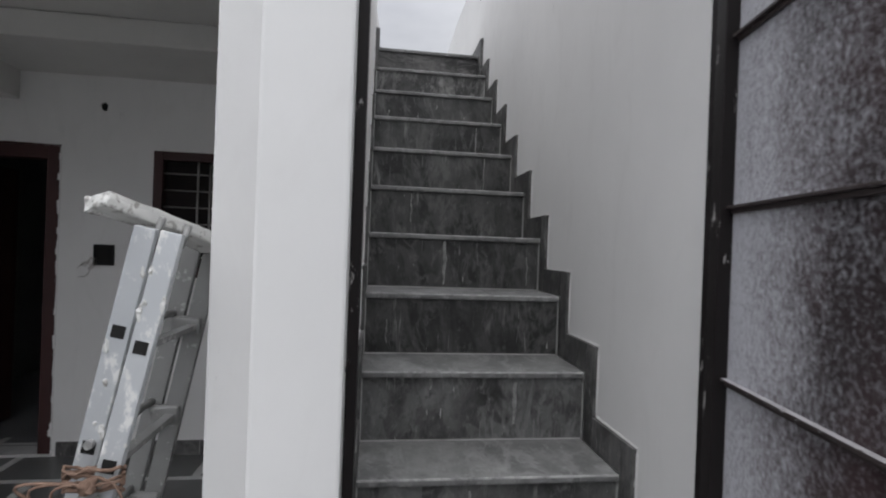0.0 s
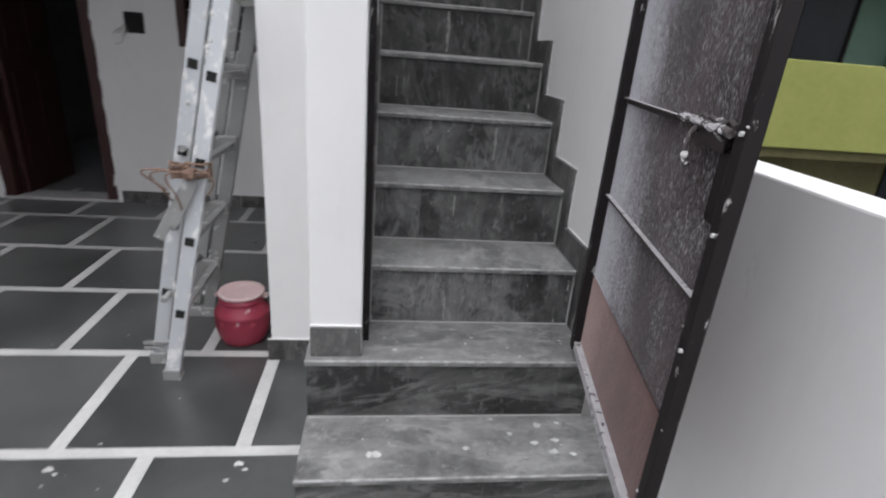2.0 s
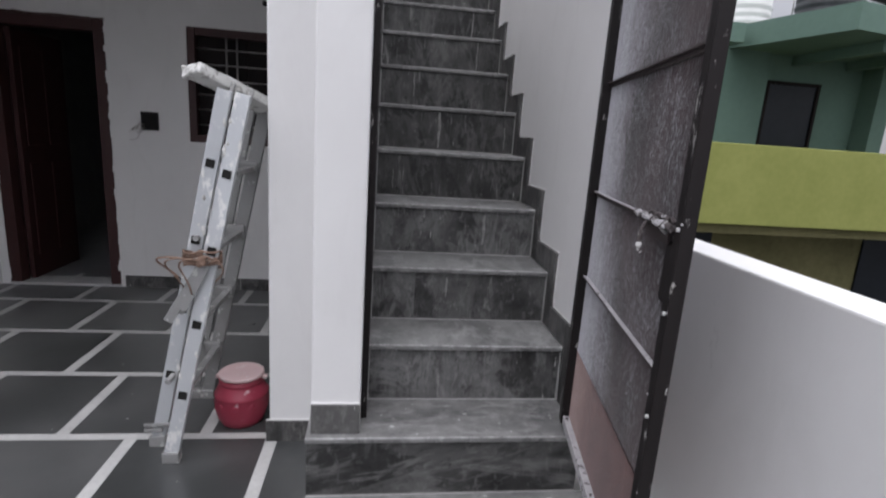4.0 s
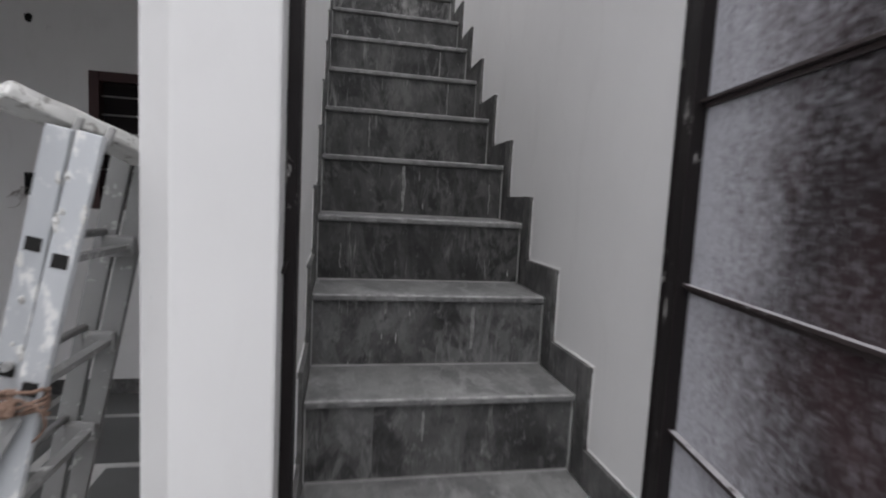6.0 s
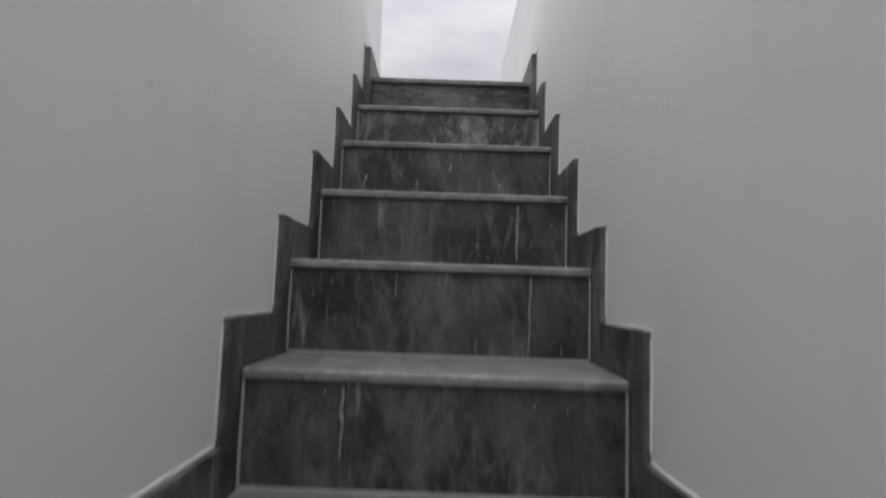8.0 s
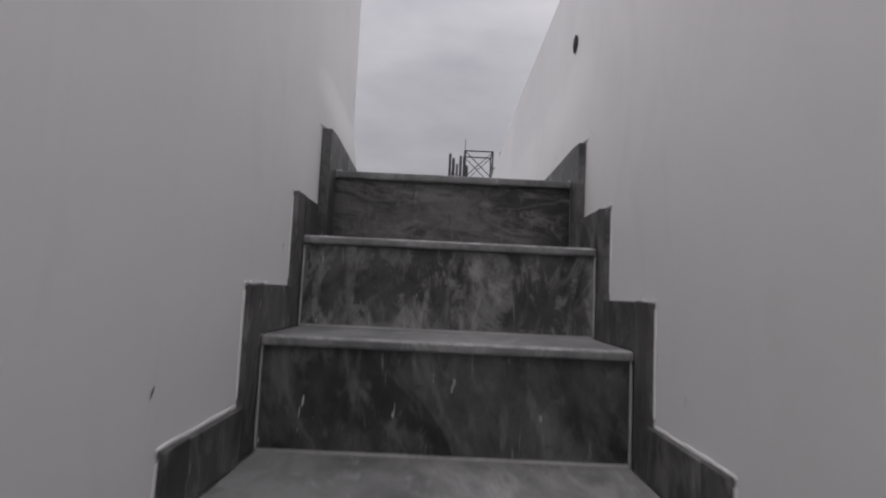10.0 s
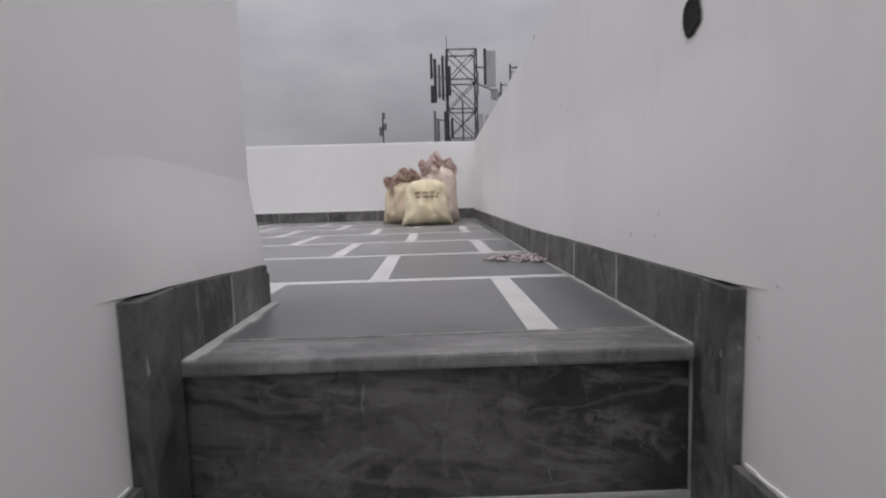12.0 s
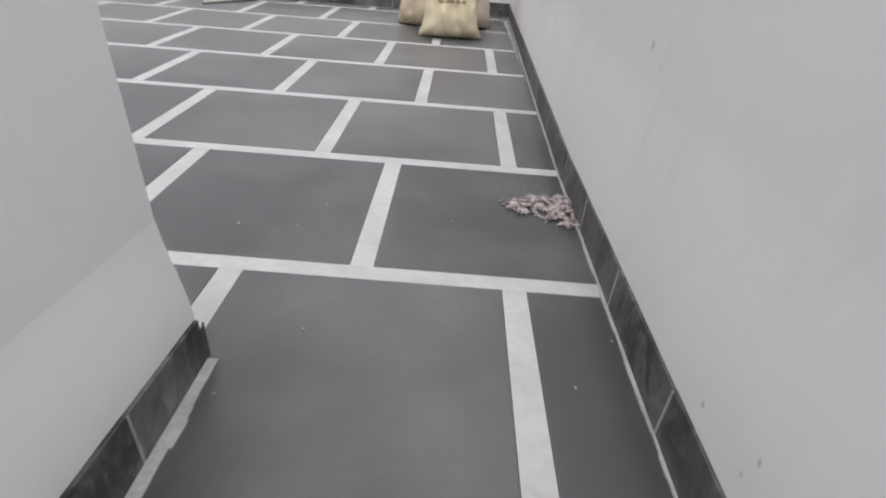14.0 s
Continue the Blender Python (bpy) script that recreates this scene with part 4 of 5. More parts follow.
def porch_window():
    w = holder("window_1", (W0, BACK_Y, WZ0), "maroon window with steel grille and closed dark shutters", "window", kind="structure")
    for b in ((W0, W0 + 0.06, WZ0, WZ1), (W1 - 0.06, W1, WZ0, WZ1), (W0 + 0.061, W1 - 0.061, WZ1 - 0.06, WZ1), (W0 + 0.061, W1 - 0.061, WZ0, WZ0 + 0.06)):
        bm = fresh()
        box(bm, b[0] + 0.001, b[1] - 0.001, BACK_Y - 0.004, BACK_Y + 0.09, b[2] + 0.001, b[3] - 0.001, bevel=0.003)
        part("window_frame", bm, MAROON, w)
    mid = (W0 + W1) / 2
    for a, b in ((W0 + 0.061, mid - 0.002), (mid + 0.002, W1 - 0.061)):
        bm = fresh()
        box(bm, a, b, BACK_Y + 0.06, BACK_Y + 0.085, WZ0 + 0.061, WZ1 - 0.061, bevel=0.003)
        for i in range(2):
            z0 = WZ0 + 0.12 + i * 0.37
            box(bm, a + 0.06, b - 0.06, BACK_Y + 0.054, BACK_Y + 0.0605, z0, z0 + 0.3, bevel=0.003)
        part("shutter", bm, DARKWOOD, w)
    z = WZ0 + 0.14
    while z < WZ1 - 0.08:
        bm = fresh()
        tube(bm, [(W0 + 0.05, BACK_Y + 0.035, z), (W1 - 0.05, BACK_Y + 0.035, z)], 0.0055, 6)
        part("grille_bar", bm, STEEL, w)
        z += 0.115
    for x in (-1.555, -1.475):
        bm = fresh()
        tube(bm, [(x, BACK_Y + 0.022, WZ0 + 0.05), (x, BACK_Y + 0.022, WZ1 - 0.06)], 0.008, 8)
        part("grille_upright", bm, STEEL, w)


porch_window()


def switch_box():
    s = holder("switch_box", (-2.13, BACK_Y, 1.358), "empty black switch box in the wall with loose wires", "switch box")
    bm = fresh()
    box(bm, -2.19, -2.07, BACK_Y - 0.006, BACK_Y - 0.001, 1.29, 1.42, bevel=0.002)
    part("back_plate", bm, HOLE, s)
    for b in ((-2.195, -2.183, 1.285, 1.425), (-2.077, -2.065, 1.285, 1.425), (-2.183, -2.077, 1.413, 1.425), (-2.183, -2.077, 1.285, 1.297)):
        bm = fresh()
        box(bm, b[0], b[1], BACK_Y - 0.014, BACK_Y - 0.0065, b[2], b[3], bevel=0.001)
        part("rim", bm, RUBBER, s)
    rng = random.Random(5)
    for i in range(6):
        x, z = -2.19 + rng.uniform(-0.0, 0.02), 1.30 + rng.uniform(-0.005, 0.03)
        pts = [(x, BACK_Y - 0.012, z)]
        for j in range(6):
            x, z = x - rng.uniform(0.004, 0.025), z + rng.uniform(-0.03, 0.012)
            pts.append((x, BACK_Y - 0.012 - rng.uniform(0.004, 0.03), z))
        bm = fresh()
        tube(bm, pts, 0.0018, 5)
        part("wire", bm, WIRE, s)


switch_box()


def wall_hole(name, centre, r, axis, label, seed, ragged=0.25):
    """A rough-edged black patch for the shade in a hole where a pipe end was broken out."""
    bm = fresh()
    rng = random.Random(seed)
    n = 72
    ring = []
    for i in range(n):
        a = i * math.tau / n
        rr = r * (1 + 1.4 * ragged * noise.noise(Vector((1.6 * math.cos(a), 1.6 * math.sin(a), seed))) + 0.3 * ragged * rng.uniform(-1, 1))
        ring.append((rr * math.cos(a), 1.12 * rr * math.sin(a)))

    def p(u, v, out):
        return (centre[0] + u, centre[1] - out, centre[2] + v) if axis == "y" else (centre[0] - out, centre[1] + u, centre[2] + v)
    outer = [bm.verts.new(p(u, v, 0.001)) for u, v in ring]
    lip = [bm.verts.new(p(u * 0.9, v * 0.9, 0.0025)) for u, v in ring]
    pit = [bm.verts.new(p(u * 0.55, v * 0.55, 0.0015)) for u, v in ring]
    for a, b in ((outer, lip), (lip, pit)):
        for i in range(n):
            bm.faces.new((a[i], a[(i + 1) % n], b[(i + 1) % n], b[i]))
    bm.faces.new(pit)
    return thing(name, bm, HOLE, label, "wall hole")


wall_hole("conduit_hole", (-2.16, BACK_Y, 2.355), 0.022, "y", "small dark conduit hole in the white wall", 3)
wall_hole("conduit_hole", (-1.26, BACK_Y, 2.29), 0.02, "y", "small dark conduit hole in the white wall", 4)
wall_hole("pipe_hole", (WX - 0.002, 0.059, 3.315), 0.025, "x", "ragged dark hole broken into the white parapet", 14, 0.2)


# ---------------------------------------------------------------- ladder
def ladder():
    lean = Vector((0.197, 0.03, 1.0))
    lad = holder("step_ladder", (-1.17, -2.0, 0), "folded aluminium step ladder spattered with white paint", "ladder")

    def rail(base, top, name, mat, holes, width=0.056):
        bm = fresh()
        beam(bm, base, top, width, 0.026, 0.003, side=(1, 0, 0))
        r = part(name, bm, mat, lad)
        for z in holes:
            p = Vector(base).lerp(Vector(top), (z - base[2]) / (top[2] - base[2]))
            u = (Vector(top) - Vector(base)).normalized()
            bm = fresh()
            beam(bm, p - u * 0.017 + Vector((0, -0.0135, 0)), p + u * 0.017 + Vector((0, -0.0135, 0)), 0.034, 0.003, 0.001)
            part("rung_socket", bm, HOLE, r, "dark open rung end")
        return r
    nb, fb = (-1.155, -2.235), (-1.175, -1.70)
    top_z = 1.50
    nB, fB = (nb[0] + lean.x * top_z, -2.17, top_z), (fb[0] + lean.x * (top_z - 0.04) + 0.035, -1.84, top_z - 0.05)
    shift = Vector((-0.068, 0.006, 0.012))
    rail((*nb, 0.035), nB, "front_stile", ALU, (0.3, 0.6, 0.9, 1.2))
    rail(Vector((-1.25, -2.115, 0.04)), Vector(nB) + shift, "rear_stile", ALU, (0.345, 0.64, 0.93, 1.236))
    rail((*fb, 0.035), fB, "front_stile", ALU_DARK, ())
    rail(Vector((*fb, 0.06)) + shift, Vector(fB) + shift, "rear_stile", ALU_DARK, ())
    for z in (0.3, 0.6, 0.9, 1.2):
        a = Vector((*nb, 0.035)).lerp(Vector(nB), (z - 0.035) / (top_z - 0.035)) + Vector((0, 0.014, 0))
        b = Vector((*fb, 0.035)).lerp(Vector(fB), (z - 0.035) / (top_z - 0.085)) - Vector((0, 0.014, 0))
        bm = fresh()
        beam(bm, a, b, 0.032, 0.018, 0.003)
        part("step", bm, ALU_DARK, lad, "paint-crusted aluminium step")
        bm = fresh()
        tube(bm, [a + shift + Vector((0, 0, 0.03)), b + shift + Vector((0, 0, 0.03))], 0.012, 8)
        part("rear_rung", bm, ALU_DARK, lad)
    for p in ((*nb, 0.0), (-1.252, -2.115, 0.0), (*fb, 0.0), (fb[0] - 0.068, fb[1], 0.0)):
        bm = fresh()
        box(bm, p[0] - 0.034, p[0] + 0.034, p[1] - 0.022, p[1] + 0.022, 0.0, 0.05, bevel=0.006)
        part("rubber_foot", bm, ALU_DARK, lad, "whitened rubber foot")
    # folding catch at the foot of the rear stile
    for z, w in ((0.1, 0.11), (0.075, 0.075)):
        bm = fresh()
        box(bm, -1.3, -1.3 + w, -2.142, -2.132, z, z + 0.016, bevel=0.002)
        part("foot_catch", jitter(bm, 0.003, 40), ALU_DARK, lad, "bent steel catch at the foot")
    # platform hanging down over the head of the ladder
    a, b = Vector((-1.035, -2.21, 1.575)), Vector((-0.835, -1.87, 1.468))
    bm = fresh()
    beam(bm, a, b, 0.10, 0.042, 0.008, side=(0.86, -0.5, 0.12))
    bmesh.ops.subdivide_edges(bm, edges=list(bm.edges), cuts=5, use_grid_fill=True)
    jitter(bm, 0.007, 12)
    part("platform", jitter(bm, 0.006, 45), PLASTER_BOARD, lad, "whitewash-crusted platform board")
    for q in ((nB[0] - 0.06, -2.16, 1.53), (nB[0] + 0.005, -2.15, 1.51)):
        bm = fresh()
        tube(bm, [(q[0], q[1] + 0.02, q[2] - 0.05), (q[0] + 0.01, q[1] + 0.05, q[2] + 0.01)], 0.01, 8)
        part("pivot", bm, ALU_DARK, lad)
    # flat stays hanging loose from the lashing
    for top_at, dx, dz, w in ((0.88, -0.15, -0.26, 0.036), (0.84, -0.085, -0.17, 0.03)):
        p = Vector((*nb, 0)) + lean * top_at + Vector((-0.01, -0.022, 0))
        bm = fresh()
        beam(bm, p, p + Vector((dx, -0.012, dz)), w, 0.005, 0.001)
        part("stay", jitter(bm, 0.002, 20), ALU_DARK, lad, "flat aluminium stay hanging loose")
    # rope lashing with loose ends
    rng = random.Random(11)
    c = Vector((*nb, 0)) + lean * 0.865 + Vector((-0.03, 0, 0))
    for i in range(6):
        pts, up = [], rng.uniform(-0.022, 0.022)
        for k in range(17):
            a2 = k * math.tau / 16
            pts.append(c + Vector((0.071 * math.cos(a2), 0.026 * math.sin(a2) + rng.uniform(-0.004, 0.004), up + 0.03 * math.cos(a2 + i) * 0.6 + rng.uniform(-0.006, 0.006))))
        bm = fresh()
        tube(bm, pts, rng.uniform(0.0035, 0.006), 6)
        part("lashing", bm, ROPE, lad, "brown jute lashing")
    for out, drop, thick in ((-0.14, 0.06, 0.004), (-0.11, 0.1, 0.0035), (0.09, 0.075, 0.003), (-0.06, 0.13, 0.0035)):
        pts = []
        for k in range(13):
            f = k / 12
            pts.append(c + Vector((out * math.sin(f * math.pi * 0.8) + 0.01 * math.sin(9 * f), -0.036 - 0.02 * math.sin(f * 3), 0.03 * math.sin(f * math.pi) - drop * f * f)))
        bm = fresh()
        tube(bm, pts, thick, 6)
        part("rope_end", bm, ROPE, lad)
    bm = fresh()
    bmesh.ops.create_icosphere(bm, subdivisions=3, radius=0.02, matrix=Matrix.Translation(c + Vector((0.005, -0.04, 0.004))))
    part("knot", jitter(bm, 0.012, 60), ROPE, lad, "frayed jute knot")
    # lumps of dried paint on the stiles, brackets on the far side
    for i in range(26):
        z = rng.uniform(0.12, 1.42)
        base, top = ((*nb, 0.035), nB) if i % 2 else ((-1.25, -2.115, 0.04), tuple(Vector(nB) + shift))
        p = Vector(base).lerp(Vector(top), (z - base[2]) / (top[2] - base[2])) + Vector((rng.choice((-0.026, -0.02, 0.022, 0.027, 0.0)), -0.0135, 0))
        bm = fresh()
        r = rng.uniform(0.003, 0.011)
        bmesh.ops.create_icosphere(bm, subdivisions=2, radius=r, matrix=Matrix.Translation(p) @ Matrix.Diagonal((0.8, 0.3, rng.uniform(1.0, 2.6), 1)))
        part("paint_crust", jitter(bm, r * 0.5, 90), PLASTER_BOARD, lad, "lump of dried white paint")
    for z in (0.3, 0.6, 0.9, 1.2):
        b = Vector((*fb, 0.035)).lerp(Vector(fB), (z - 0.035) / (top_z - 0.085)) + Vector((-0.02, -0.02, 0.0))
        bm = fresh()
        box(bm, b.x - 0.045, b.x + 0.045, b.y - 0.018, b.y + 0.018, b.z - 0.03, b.z + 0.03, bevel=0.008)
        part("step_bracket", jitter(bm, 0.006, 40), ALU_DARK, lad, "paint-caked step bracket")


ladder()


# ---------------------------------------------------------------- bucket
def bucket():
    c = (-0.955, -1.905, 0.0)
    b = holder("paint_bucket", c, "dusty red plastic paint bucket with a pinkish lid", "bucket")
    bm = fresh()
    lathe(bm, [(0.088, 0.0), (0.096, 0.004), (0.108, 0.03), (0.119, 0.07), (0.123, 0.11), (0.121, 0.14), (0.1235, 0.144), (0.1235, 0.152), (0.117, 0.16), (0.106, 0.182), (0.096, 0.196), (0.094, 0.208), (0.1, 0.21), (0.1, 0.214), (0.094, 0.217), (0.094, 0.232)], c, 36)
    part("body", bm, RED, b)
    bm = fresh()
    lathe(bm, [(0.092, 0.2325), (0.101, 0.234), (0.102, 0.246), (0.096, 0.25), (0.088, 0.2465), (0.03, 0.247), (0.0015, 0.248)], c, 36)
    part("lid", bm, LID, b, "pinkish white lid")
    for a in range(3):
        bm = fresh()
        t = radians(-125 + 35 * a)
        bmesh.ops.create_uvsphere(bm, u_segments=12, v_segments=8, radius=0.016, matrix=Matrix.Translation((c[0] + 0.118 * math.cos(t), c[1] + 0.118 * math.sin(t), 0.115)) @ Matrix.Rotation(t, 4, "Z") @ Matrix.Diagonal((0.5, 1, 1, 1)))
        part("boss", bm, RED, b, "raised round boss")
    for s in (-1, 1):
        bm = fresh()
        box(bm, c[0] + s * 0.104 - 0.012, c[0] + s * 0.104 + 0.012, c[1] - 0.012, c[1] + 0.012, 0.215, 0.232, bevel=0.003)
        part("handle_lug", bm, LID, b)


bucket()


# ---------------------------------------------------------------- terrace things
def sack(name, centre, size, turn, mat, label, seed, lean=0.0, slump=0.0, top=None, prints=0):
    """A filled woven bag: a pillow with flat seams, flared corners and creases, standing on its end."""
    w, d, h = size
    s = holder(name, centre, label, "sack", "sacks in the terrace corner")
    rot = Matrix.Rotation(turn, 3, "Z") @ Matrix.Rotation(lean, 3, "X")

    def skin(u, v, side):
        full = (max(0.0, 1 - abs(u) ** 3.2) ** 0.55) * (max(0.0, 1 - abs(2 * v - 1) ** 5) ** 0.6)
        pinch = 1.04 - 0.09 * math.sin(math.pi * min(1, v * 1.3)) - (0.27 if prints else 0.24) * v ** 2.5 + (0.1 * max(0.0, 1 - 5 * v) if prints else 0.0)
        q = Vector((u * w / 2 * pinch, side * d / 2 * full * (1.12 - 0.45 * v), v * h * (1 - (slump + (0.09 if prints else 0.1) * v) * u * u)))
        q.x += slump * 0.25 * h * v * v
        crease = 0.012 * math.sin(9 * u + 5 * v + seed) * full + 0.016 * noise.noise(Vector((u * 3 + seed, v * 4, side)))
        q.y += side * crease * (0.4 + full)
        q += 0.007 * Vector(noise.noise_vector(Vector((u * 9, v * 9, side * 3 + seed))))
        q = rot @ q
        return Vector(centre) + Vector((q.x, q.y, max(q.z, 0.002)))
    bm = fresh()
    n, m = 26, 28
    for side in (-1, 1):
        grid = [[bm.verts.new(skin(-1 + 2 * i / n, j / m, side)) for i in range(n + 1)] for j in range(m + 1)]
        for j in range(m):
            for i in range(n):
                f = bm.faces.new((grid[j][i], grid[j][i + 1], grid[j + 1][i + 1], grid[j + 1][i]))
                f.smooth = True
    bmesh.ops.remove_doubles(bm, verts=bm.verts, dist=0.012)
    body = part("body", bm, mat, s)
    for i in range(prints):
        bm = fresh()
        v0 = 0.68 - 0.085 * i
        hi, lo, wide = v0, v0 - 0.05, 0.56 - 0.06 * i
        cols = []
        for k in range(15):
            u = -wide + 2 * wide * k / 14
            cols.append([bm.verts.new(skin(u, v, -1) + rot @ Vector((0, -0.004, 0))) for v in (lo, hi)])
        for k in range(14):
            if k not in (3, 8, 11):
                bm.faces.new((cols[k][0], cols[k + 1][0], cols[k + 1][1], cols[k][1]))
        part("print", bm, INK, body, "faded brown printed bar")
    if top is not None:
        # the folded, crumpled mouth
        rng = random.Random(seed)
        for k in range(4):
            bm = fresh()
            a0 = rng.uniform(-0.5, 0.5)
            g2 = []
            for i in range(13):
                row = []
                for j in range(7):
                    u, v = -0.9 + 1.8 * i / 12, j / 6
                    q = Vector((u * w * 0.46, (k - 1.5) * d * 0.16 + 0.05 * math.sin(4 * u + k), h * 0.9 + v * (0.075 + 0.03 * k % 3) * (1 - 0.5 * abs(u)) + 0.03 * math.sin(7 * u + a0 * 9)))
                    q += 0.035 * Vector(noise.noise_vector(Vector((u * 4 + k * 3, v * 4, seed + k))))
                    row.append(bm.verts.new(Vector(centre) + rot @ q))
                g2.append(row)
            for a, b in zip(g2, g2[1:]):
                for j in range(6):
                    bm.faces.new((a[j], b[j], b[j + 1], a[j + 1]))
            bmesh.ops.solidify(bm, geom=list(bm.faces), thickness=0.006)
            part("folded_mouth", bm, top, s, "crumpled open sack mouth")
    return s


sack("cement_sack", (-0.04, 3.29, TOP), (0.365, 0.25, 0.36), 0.04, SACK, "full cream woven sack with faded brown print", 2, -0.16, 0.0, None, 2)
sack("cement_sack", (-0.25, 3.66, TOP), (0.34, 0.26, 0.35), -0.35, SACK_B, "slumped woven sack with a brown crumpled mouth", 5, -0.05, 0.08, CRUMPLE)
sack("cement_sack", (0.055, 3.72, TOP), (0.35, 0.30, 0.48), 0.12, SACK_P, "tall pinkish woven sack with a pale crumpled mouth", 8, -0.04, 0.0, PINKRAG)


def rubble():
    """Swept-up bits of plaster and brick by the parapet."""
    rng = random.Random(31)
    r = holder("rubble_heap", (0.28, 1.01, TOP), "small swept heap of plaster and brick rubble", "rubble", kind="stuff")
    bm = fresh()
    heaps = ((0.215, 1.0, 0.024), (0.27, 1.035, 0.03), (0.32, 1.04, 0.026), (0.31, 0.985, 0.03), (0.335, 0.93, 0.016), (0.28, 1.0, 0.07))
    for i in range(640):
        cx, cy, spread = heaps[rng.choice((0, 0, 1, 1, 1, 2, 2, 3, 3, 3, 4, 5, 5))]
        x, y = min(rng.gauss(cx, spread), 0.346), rng.gauss(cy, spread * 0.9)
        k = min(1.0, math.hypot(x - cx, y - cy) / (2.2 * spread))
        s = 0.0015 if spread > 0.05 else rng.choice((0.003, 0.0045, 0.006, 0.009)) * (1.2 - 0.6 * k)
        z = TOP + s * 0.5 + 0.012 * (1 - k) * rng.random()
        g = bmesh.ops.create_icosphere(bm, subdivisions=1, radius=s)["verts"]
        sq = Vector((rng.uniform(0.6, 1.5), rng.uniform(0.6, 1.4), rng.uniform(0.4, 0.9)))
        for v in g:
            v.co = Vector((x, y, z)) + Vector((v.co.x * sq.x, v.co.y * sq.y, v.co.z * sq.z)) * rng.uniform(0.75, 1.25)
    part("bits", bm, RUBBLE, r)


rubble()


def stick():
    bm = fresh()
    tube(bm, [(-1.85, 3.83, TOP + 0.012), (-1.72, 4.02, TOP + 0.013), (-1.58, 4.24, TOP + 0.012)], 0.012, 8)
    thing("pipe_offcut", bm, STEEL, "short grey pipe offcut lying on the terrace floor", "pipe")


stick()


def spots(name, z, centres, label, seed):
    rng = random.Random(seed)
    bm = fresh()
    for x, y, r in centres:
        n = 11
        ring = [bm.verts.new((x + r * rng.uniform(0.55, 1.2) * math.cos(k * math.tau / n), y + 0.7 * r * rng.uniform(0.55, 1.2) * math.sin(k * math.tau / n), z)) for k in range(n)]
        mid = bm.verts.new((x, y, z + 0.0015))
        for k in range(n):
            bm.faces.new((ring[k], ring[(k + 1) % n], mid))
    thing(name, bm, SPOT, label, "paint spots", kind="stuff")


def scatter(seed, n, x0, x1, y0, y1, r0, r1):
    rng = random.Random(seed)
    return [(rng.uniform(x0, x1), rng.uniform(y0, y1), rng.uniform(r0, r1)) for _ in range(n)]


spots("paint_spots", R + 0.001, [(0.20, -2.80, 0.018), (0.17, -2.88, 0.014), (0.24, -2.87, 0.015), (0.27, -2.79, 0.01), (0.22, -2.92, 0.02), (0.10, -2.84, 0.013), (0.28, -2.93, 0.012), (-0.33, -2.92, 0.022), (-0.05, -2.9, 0.012), (0.05, -2.77, 0.008)] + scatter(3, 6, -0.5, 0.4, -3.0, -2.77, 0.002, 0.005), "dried white paint spots on the stone step", 4)
spots("paint_spots", 2 * R + 0.001, scatter(8, 14, -0.35, 0.33, -2.75, -2.55, 0.003, 0.009), "dried white paint spots on the stone step", 5)
spots("paint_spots", 0.004, [(-1.36, -2.73, 0.018), (-1.33, -2.75, 0.009), (-0.775, -2.72, 0.022), (-0.75, -2.745, 0.01), (-0.8, -2.79, 0.012)] + scatter(6, 16, -2.4, -0.6, -3.2, -1.2, 0.003, 0.008), "dried white paint spots on the floor", 6)
spots("paint_spots", TOP + 0.004, scatter(17, 46, -0.9, 0.34, 0.15, 2.6, 0.0012, 0.0038), "dried white paint specks on the terrace floor", 7)


def damp(name, centres, z, label, seed):
    rng = random.Random(seed)
    bm = fresh()
    for x, y, r in centres:
        n = 18
        ring = [bm.verts.new((x + 1.7 * r * rng.uniform(0.5, 1.2) * math.cos(k * math.tau / n), y - r * rng.uniform(0.5, 1.2) * math.sin(k * math.tau / n), z)) for k in range(n)]
        bm.faces.new(ring)
    thing(name, bm, DAMP, label, "damp patch", kind="stuff")


damp("peeling_plaster", [(-1.86, -0.97, 0.03), (-1.76, -0.93, 0.045), (-1.68, -0.99, 0.022), (-1.6, -0.92, 0.028), (-1.5, -0.97, 0.02), (-1.9, -1.1, 0.03), (-1.72, -1.08, 0.035)], 2.6975, "peeling grey patches on the porch ceiling", 3)


def scuffs(name, side, marks, label, seed):
    """Small scratches and knocks in the plaster: y, z, length and lean of each."""
    rng = random.Random(seed)
    bm = fresh()
    for y, z, size, lean in marks:
        x = side * (WX - 0.0012)
        if y > 0 and z < 3.3:
            x -= side * 0.015 * (1 - ease(0.02 + (z - TOP - 0.09) / 0.36))
        d = Vector((0, math.sin(lean), math.cos(lean)))
        w = Vector((0, d.z, -d.y))
        ring = []
        for k in range(10):
            a = k * math.tau / 10
            v = Vector((x, y, z)) + d * size * math.cos(a) * rng.uniform(0.7, 1.1) + w * size * 0.22 * math.sin(a) * rng.uniform(0.5, 1.3)
            ring.append(bm.verts.new(v))
        bm.faces.new(ring)
    thing(name, bm, SCUFF, label, "scuff marks", kind="stuff")


def marks(seed, n, y0, y1, z0, z1):
    rng = random.Random(seed)
    return [(rng.uniform(y0, y1), rng.uniform(z0, z1), rng.choice((0.002, 0.003, 0.005, 0.009)), rng.uniform(-0.6, 0.6)) for _ in range(n)]


